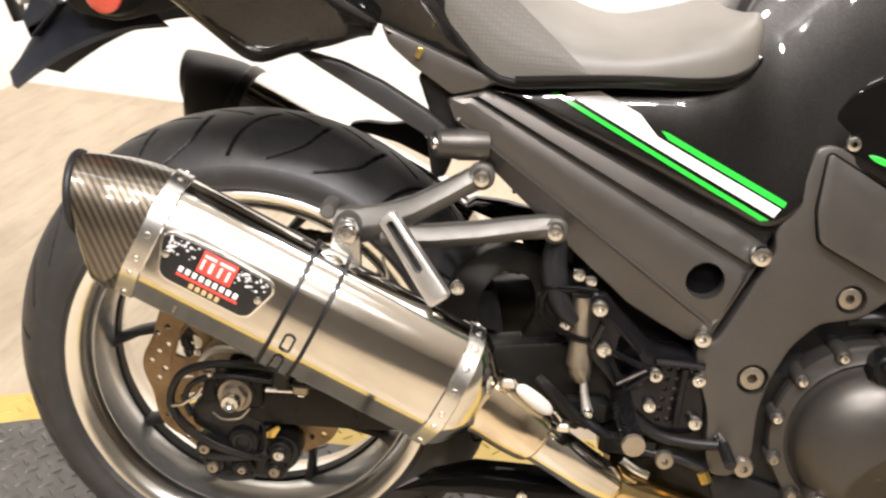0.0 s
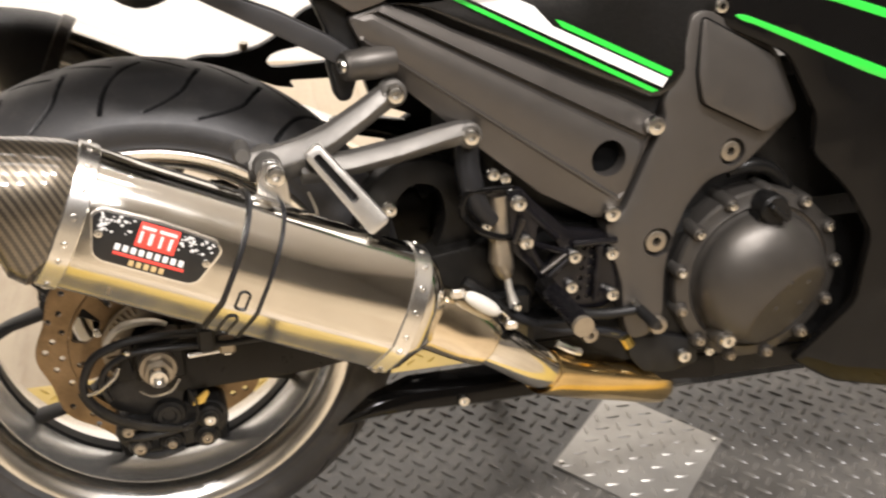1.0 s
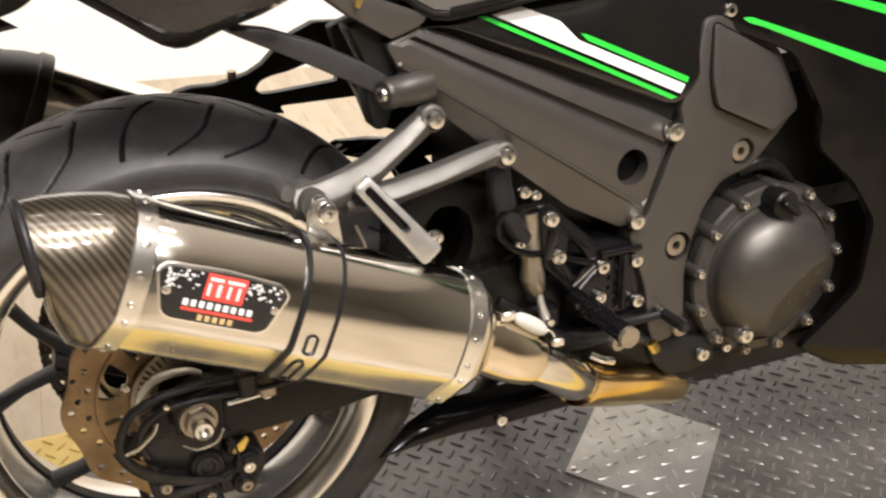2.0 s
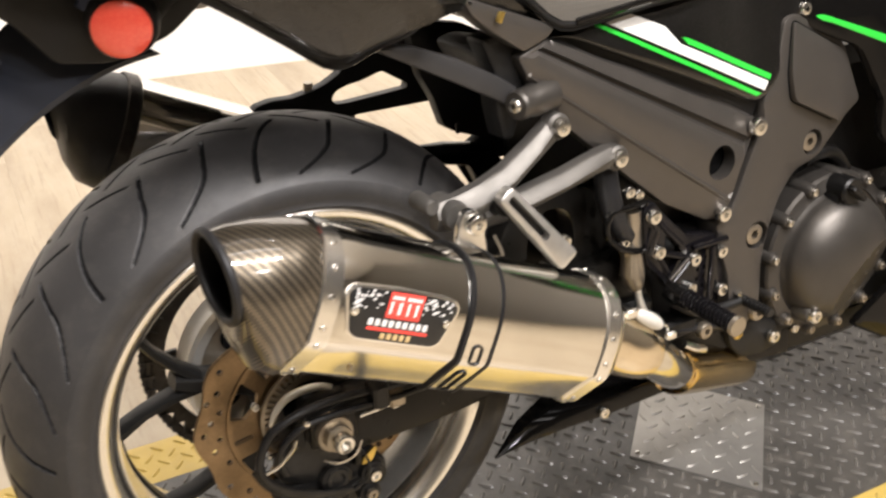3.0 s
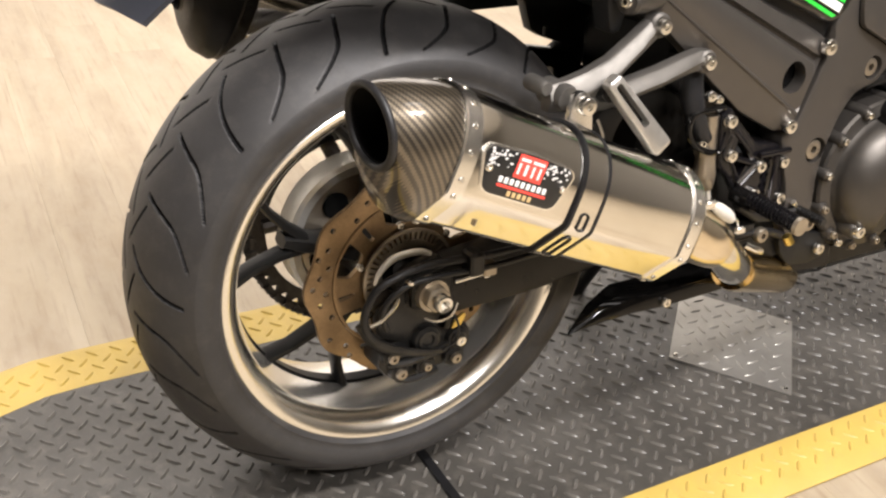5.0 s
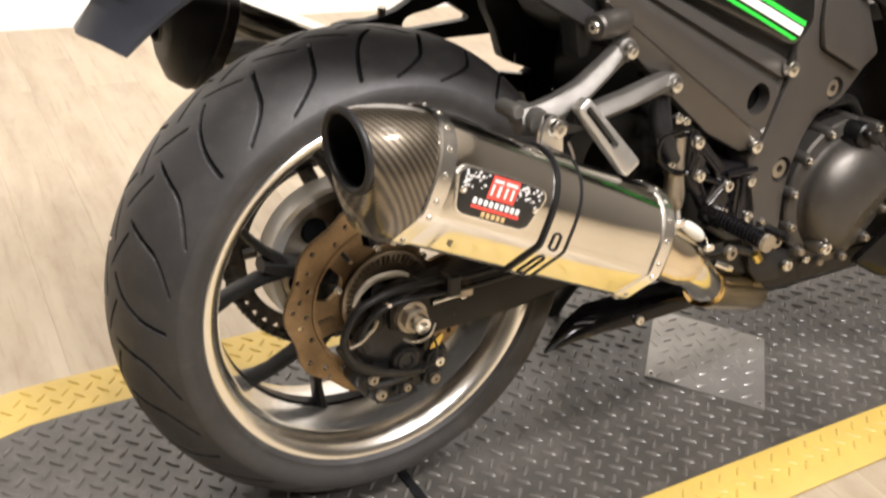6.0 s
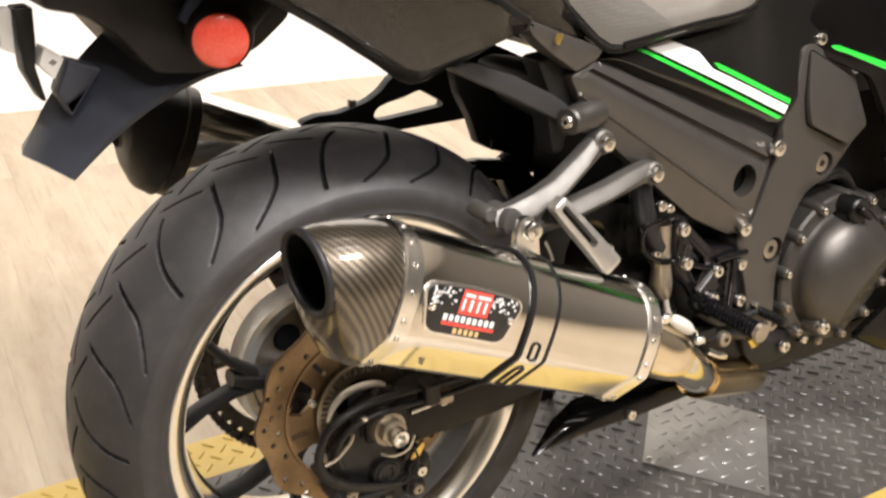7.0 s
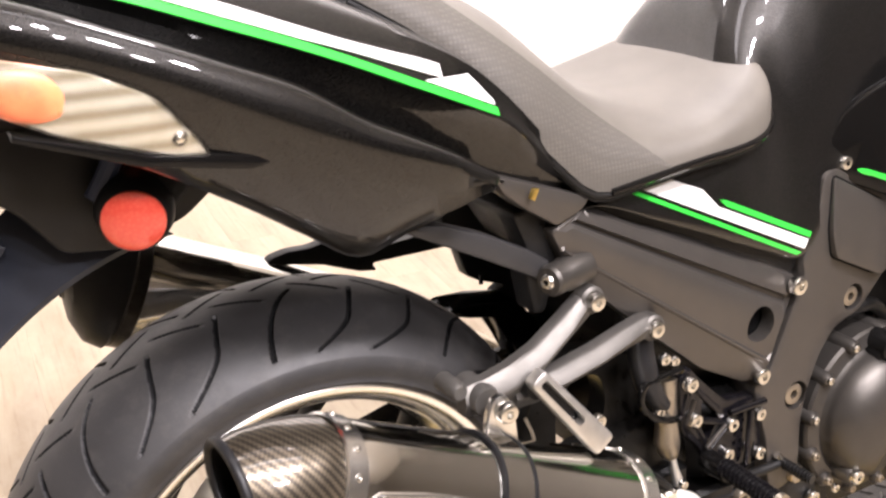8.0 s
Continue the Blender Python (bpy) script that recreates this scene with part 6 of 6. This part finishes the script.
def pod_geo():
    """The side panel below the groove: a shoulder that rolls over into a flat side, cut to a point in front."""
    secs = []
    for (x, wc, zc), (_, wr, zr), (_, wl, zl) in zip(TAIL_GROOVE, TAIL_RIDGE, TAIL_LOW):
        if x > 0.1425:
            break
        sec = [(-wc + 0.032, zc - 0.002), (-wc + 0.001, zc), (-wc - 0.001, zc - 0.0004)]
        for k in (0.2, 0.38, 0.56, 0.74, 0.9):
            a = k * math.pi / 2
            sec.append((-(wc + 0.001 + (wr - wc - 0.001) * math.sin(a)), zr - 0.005 + (zc - zr + 0.005) * math.cos(a)))
        drop = max(0.012, zr - zl)
        sec += [(-wr, zr - 0.008 - 0.03 * drop), (-(wr * 0.55 + wl * 0.45) + 0.003, zr * 0.5 + zl * 0.5), (-wl - 0.004, zl + 0.16 * drop), (-wl + 0.006, zl + 0.003), (-wl + 0.012, zl), (-wl + 0.035, zl + 0.012), (-wl + 0.09, zl + 0.5 * drop)]
        secs.append([(x, y, z) for y, z in sec])
    tip = np.array((0.1495, -0.2165, 0.763))
    secs.append([tuple(tip + (np.array(p) - tip) * 0.12) for p in secs[-1]])
    return loft(secs)


tail = piece("tail_cowl", cowl_geo(), M_TAIL, bike, "gloss black tail cowl with sharp keel and green-white stripes", 30)
pod = pod_geo()
piece("side_panel", pod, M_TAIL, tail, "gloss black side panel with a pointed keel", 36)
piece("side_panel", mirrored(pod), M_TAIL, tail, "gloss black side panel with a pointed keel", 36)


def on_cowl(x, z):
    """The upper panel's place at x and height z, just proud of the paint."""
    pts = []
    for line in (TAIL_GREEN, TAIL_WHITE, TAIL_TOP):
        xs = [p[0] for p in line]
        pts.append((float(np.interp(x, xs, [p[1] for p in line])), float(np.interp(x, xs, [p[2] for p in line]))))
    w = float(np.interp(z, [p[1] for p in pts], [p[0] for p in pts]))
    return np.array((x, -w - 0.0016, z + 0.0012))


def tail_stripe(x0, x1, upper, lower):
    """A stripe between two lines of heights, given as functions of x."""
    secs = []
    for x in np.linspace(x0, x1, 36):
        hi, lo = upper(x), lower(x)
        run = [on_cowl(x, hi + (lo - hi) * k / 4) for k in range(5)]
        back = np.array((0, 0.003, -0.0015))
        secs.append([tuple(p) for p in run] + [tuple(p + back) for p in reversed(run)])
    return loft(secs)


def height(line, up=0.0):
    return lambda x: float(np.interp(x, [p[0] for p in line], [p[2] for p in line])) + up


green_top = height(TAIL_GREEN, 0.0068)
white_top = height(TAIL_WHITE)


def white_low(x):
    return min(white_top(x) - 0.0004, green_top(x) + 0.0016 + 0.0075 * max(0.0, (x + 0.02) / 0.12))


def wedge_top(x):
    return max(green_top(x) + 0.002, min(0.8535 - 0.06 * (x - 0.09), 0.8505 - 1.15 * (x - 0.136)))


piece("green_stripe", tail_stripe(-0.33, 0.160, green_top, height(TAIL_GREEN)), M_GREEN, tail, "long green tail stripe")
piece("white_stripe", tail_stripe(-0.33, 0.106, white_top, white_low), M_WHITE, tail, "long white tail stripe")
piece("white_stripe", tail_stripe(0.088, 0.158, wedge_top, lambda x: green_top(x) + 0.0016), M_WHITE, tail, "white wedge at the stripe's end")
lamp_o = rounded([(-0.262, 0.921), (-0.19, 0.902), (-0.148, 0.880), (-0.118, 0.843), (-0.106, 0.827), (-0.135, 0.832), (-0.21, 0.857), (-0.262, 0.884)], 0.01)
lamp_y = lambda x, z: -0.2385 + 0.12 * max(0, -0.14 - x) + 0.25 * max(0, 0.87 - z)
lens = piece("turn_lamp", panel(inset(lamp_o, 0.0012), lambda x, z: lamp_y(x, z) + 0.0055, 0.014, 0.002, grid=0.02), M_LENS, bike, "clear-lensed rear turn lamp with amber bulb")


def half_bulb(x, z, rx, ry, rz, y):
    return moved(lathe([(0, -1), (0.38, -0.92), (0.70, -0.71), (0.92, -0.38), (1, 0), (0, 0.05)], (0, 0, 0), 36), Matrix.Translation((x, y, z)) @ Matrix.Rotation(radians(14), 4, "Y") @ Matrix.Diagonal((rx, ry, rz, 1)))


piece("amber_bulb", half_bulb(-0.229, 0.889, 0.031, 0.0048, 0.018, lamp_y(-0.228, 0.889) + 0.006), M_AMBER, lens, "amber bulb cover")
piece("end_boss", half_bulb(-0.131, 0.846, 0.006, 0.004, 0.006, lamp_y(-0.131, 0.846) + 0.006), M_CHROME, lens)
glass = piece("lens", panel(lamp_o, lamp_y, 0.0025, 0.0012, grid=0.02), M_GLASS, lens, "clear lamp lens")
glass.visible_shadow = False
piece("lamp_lip", panel(rounded([(-0.11, 0.8305), (-0.06, 0.821), (-0.050, 0.8165), (-0.078, 0.8125), (-0.16, 0.828), (-0.245, 0.860), (-0.245, 0.866), (-0.15, 0.835)], 0.0012), -0.2275, 0.016, 0.0018), M_GLOSS, lens)
filler = piece("side_filler", panel(rounded([(0.15, 0.762), (0.175, 0.752), (0.272, 0.713), (0.262, 0.703), (0.228, 0.694), (0.185, 0.722), (0.16, 0.742)], 0.005), lambda x, z: -0.203 + 0.18 * max(0, x - 0.16), 0.03, 0.003, grid=0.02), M_BRONZE, bike, "small bronze filler panel below the seat")
piece("yellow_tag", panel(rounded([(0.187, 0.733), (0.191, 0.742), (0.197, 0.741), (0.192, 0.73)], 0.001), -0.2065, 0.004, 0.0008), M_BRASS, filler)

# grab boss and subframe bits on the near side
boss = piece("cowl_mount", moved(lathe([(0, -0.026), (0.0135, -0.026), (0.0158, -0.0225), (0.016, -0.004), (0.0175, 0.0), (0.0175, 0.03), (0.0, 0.03)], (0, 0, 0), 32), Matrix.Translation((0.239, -0.185, 0.642)) @ Matrix.Rotation(radians(-72), 4, "Z")), M_COVER, bike, "round dark metal mounting boss")
BOLTM = Matrix.Translation((0.239, -0.185, 0.642)) @ Matrix.Rotation(radians(-72), 4, "Z") @ Matrix.Translation((0, -0.0265, 0)) @ Matrix.Diagonal((0.0078, 0.006, 0.0078, 1))
bolts(boss, [(0, 0, 0, 1)])
boss.children[0].matrix_basis = BOLTM
sub = piece("subframe_rail", panel(rounded([(0.05, 0.728), (0.110, 0.716), (0.155, 0.698), (0.205, 0.671), (0.228, 0.655), (0.222, 0.634), (0.205, 0.645), (0.150, 0.675), (0.085, 0.709)], 0.006), -0.18, 0.018, 0.003), M_RAIL, bike, "dark grey subframe rail")
piece("rail_upright", panel(rounded([(0.188, 0.71), (0.222, 0.712), (0.238, 0.69), (0.244, 0.655), (0.226, 0.60), (0.212, 0.60), (0.204, 0.64), (0.205, 0.67)], 0.008), -0.172, 0.03, 0.005), M_BLACK, sub)

# inner mudguard, battery box and forked hanger of the far silencer
inner = piece("inner_mudguard", panel(rounded([(0.262, 0.655), (0.30, 0.668), (0.34, 0.66), (0.42, 0.62), (0.42, 0.47), (0.375, 0.468), (0.345, 0.495), (0.360, 0.504), (0.325, 0.517), (0.306, 0.528), (0.293, 0.567), (0.275, 0.60)], 0.004), 0.12, 0.02, 0.003), M_BLACK, bike, "matt black inner mudguard")
piece("mudguard_top", panel(rounded([(0.275, 0.655), (0.30, 0.662), (0.40, 0.64), (0.40, 0.56), (0.36, 0.57), (0.31, 0.60)], 0.01), -0.09, 0.17, 0.006), M_BLACK, inner)
piece("mudguard_front", panel(rounded([(0.375, 0.60), (0.42, 0.60), (0.44, 0.40), (0.41, 0.40), (0.38, 0.49)], 0.01), -0.085, 0.17, 0.006), M_BLACK, inner)
piece("clip", tube([(0.308, 0.09, 0.54), (0.308, 0.09, 0.527)], 0.003, 8, 1), M_BLACK, inner)
piece("hugger", panel(rounded([(0.245, 0.506), (0.257, 0.512), (0.30, 0.510), (0.35, 0.500), (0.375, 0.47), (0.40, 0.42), (0.36, 0.40), (0.335, 0.45), (0.312, 0.487), (0.28, 0.494)], 0.004), 0.07, 0.05, 0.003), M_GLOSS, inner)
hang_o = rounded([(0.066, 0.573), (0.075, 0.583), (0.096, 0.587), (0.125, 0.586), (0.150, 0.590), (0.171, 0.596), (0.190, 0.606), (0.205, 0.620), (0.232, 0.640), (0.262, 0.652), (0.36, 0.645), (0.385, 0.556), (0.325, 0.546), (0.208, 0.547), (0.214, 0.536), (0.19, 0.54), (0.14, 0.56), (0.10, 0.569)], 0.004)
fork = piece("far_hanger", panel(hang_o, 0.186, 0.016, 0.003, [rounded([(0.177, 0.574), (0.184, 0.584), (0.20, 0.589), (0.222, 0.592), (0.252, 0.600), (0.289, 0.577), (0.287, 0.571), (0.20, 0.566), (0.183, 0.567)], 0.005)]), M_BLACK, bike, "black forked hanger of the far silencer")
piece("fork_bolt", tube([(0.150, 0.196, 0.586), (0.150, 0.194, 0.600)], 0.006, 10, 1), M_TONE, fork)

# rear mudguard tongue, reflector and number-plate bracket (bare)
def tongue_geo():
    """A curved sheet, roofed along its middle: near edge, ridge and far edge at each station."""
    near = [(-0.290, 0.642), (-0.260, 0.666), (-0.228, 0.688), (-0.192, 0.707), (-0.150, 0.722), (-0.110, 0.729)]
    ridge = [(-0.317, 0.653), (-0.301, 0.681), (-0.283, 0.707), (-0.258, 0.733), (-0.232, 0.756), (-0.200, 0.780)]
    secs = []
    for n, r in zip(smooth_line(near, 4), smooth_line(ridge, 4)):
        m = n * 0.45 + r * 0.55 + np.array((-0.004, 0.004))
        top = [(n[0], -0.080, n[1]), (m[0], -0.046, m[1]), (r[0], -0.012, r[1]), (m[0], 0.028, m[1]), (n[0], 0.062, n[1])]
        secs.append(top + [(x + 0.005, y * 0.97, z - 0.004) for x, y, z in reversed(top)])
    return loft(secs)


flap = piece("rear_mudguard", tongue_geo(), M_FLAP, bike, "dull blue-grey plastic rear mudguard tongue", 40)
piece("mudguard_root", panel(rounded([(-0.30, 0.805), (-0.295, 0.842), (-0.235, 0.845), (-0.15, 0.84), (-0.07, 0.81), (-0.062, 0.775), (-0.10, 0.746), (-0.155, 0.729), (-0.205, 0.735), (-0.235, 0.775), (-0.262, 0.795)], 0.01), -0.107, 0.16, 0.005), M_BLACK, flap)
piece("light_bracket", panel(rounded([(-0.2756, 0.6954), (-0.2856, 0.7188), (-0.2709, 0.7495), (-0.2418, 0.7373)], 0.003), -0.062, 0.03, 0.002), M_FLAP, flap)
piece("plate_tab", panel(rounded([(-0.299, 0.748), (-0.2916, 0.764), (-0.2752, 0.752), (-0.2868, 0.733)], 0.002), -0.064, 0.03, 0.001, [rounded([(-0.2905, 0.7495), (-0.286, 0.7525), (-0.282, 0.749), (-0.286, 0.7455)], 0.001)]), M_SIGN, flap, "white slotted metal tab")
piece("plate_backing", panel(rounded([(-0.3112, 0.80), (-0.295, 0.80), (-0.2968, 0.767), (-0.3004, 0.7455), (-0.2947, 0.7124), (-0.299, 0.7124), (-0.3108, 0.741)], 0.002), -0.055, 0.03, 0.001), M_BLACK, flap)
piece("plate_tab", panel(rounded([(-0.3255, 0.80), (-0.3133, 0.80), (-0.3153, 0.758), (-0.3268, 0.764)], 0.002), -0.05, 0.02, 0.001), M_SIGN, flap)
refl = piece("reflector_cup", lathe([(0, -0.012), (0.0255, -0.012), (0.029, -0.008), (0.032, 0.004), (0.032, 0.02), (0, 0.02)], (0, 0, 0), 48), M_BLACK, bike, "black round reflector cup")
refl.matrix_basis = Matrix.Translation((-0.152, -0.143, 0.7695)) @ Matrix.Rotation(radians(-18), 4, "Z") @ Matrix.Rotation(radians(8), 4, "X")
piece("reflector_lens", lathe([(0, -0.019), (0.011, -0.0185), (0.021, -0.0165), (0.0255, -0.0135), (0.026, -0.011), (0, -0.011)], (0, 0, 0), 48), M_RED, refl, "round red reflector")
piece("reflector_stem", tube([(-0.148, -0.13, 0.77), (-0.125, -0.115, 0.787), (-0.102, -0.10, 0.80)], 0.026, 14), M_BLACK, bike, "black stem of the reflector")
piece("tail_lamp", panel(rounded([(-0.158, 0.832), (-0.135, 0.824), (-0.10, 0.804), (-0.142, 0.811), (-0.158, 0.82)], 0.004), -0.122, 0.03, 0.003), M_RED, bike, "red edge of the tail lamp")
piece("blue_grey_strut", tube([(-0.155, -0.128, 0.822), (-0.166, -0.128, 0.802), (-0.178, -0.126, 0.783)], 0.0085, 10), M_STRUT, bike, "blue-grey strut under the tail")

# front wheel and side stand, out of sight ahead
piece("front_tyre", lathe([(0.215, -0.06), (0.25, -0.064), (0.28, -0.05), (0.3, -0.02), (0.303, 0), (0.3, 0.02), (0.28, 0.05), (0.25, 0.064), (0.215, 0.06)], (1.48, 0, 0.303), 96, True), M_RUBBER, bike, "black front tyre")
piece("side_stand", tube([(0.55, 0.13, 0.2), (0.52, 0.2, 0.08), (0.5, 0.235, 0.012)], [0.014, 0.013, 0.018], 12), M_BLACK, bike, "black side stand")

# ---- floor planks, last ----
PW, PL = 0.128, 1.26


def plank_mesh(ln):
    v, f = box(0.0001, PW - 0.0001, 0.0001, ln - 0.0001, -0.012, 0, 0.0002)
    return to_mesh("plank", v, f, M_WOOD)


full = plank_mesh(PL)
rows = random.Random(11)
for i in range(39):
    x = -1.43 + PW * i
    end = 0.06 - x * math.tan(radians(TURN - WALL_TURN))
    y = -4.6 + rows.uniform(-1.0, 0)
    while y < end:
        ln = min(PL, end - y)
        if ln > 0.05:
            ob = new("plank", full if ln > PL - 0.01 else plank_mesh(ln))
            ob.matrix_world = pose(0, 2.045, FLOOR_Z, 0, 0, TURN) @ pose(x, y, 0)
            ob.parent = floor
        y += PL
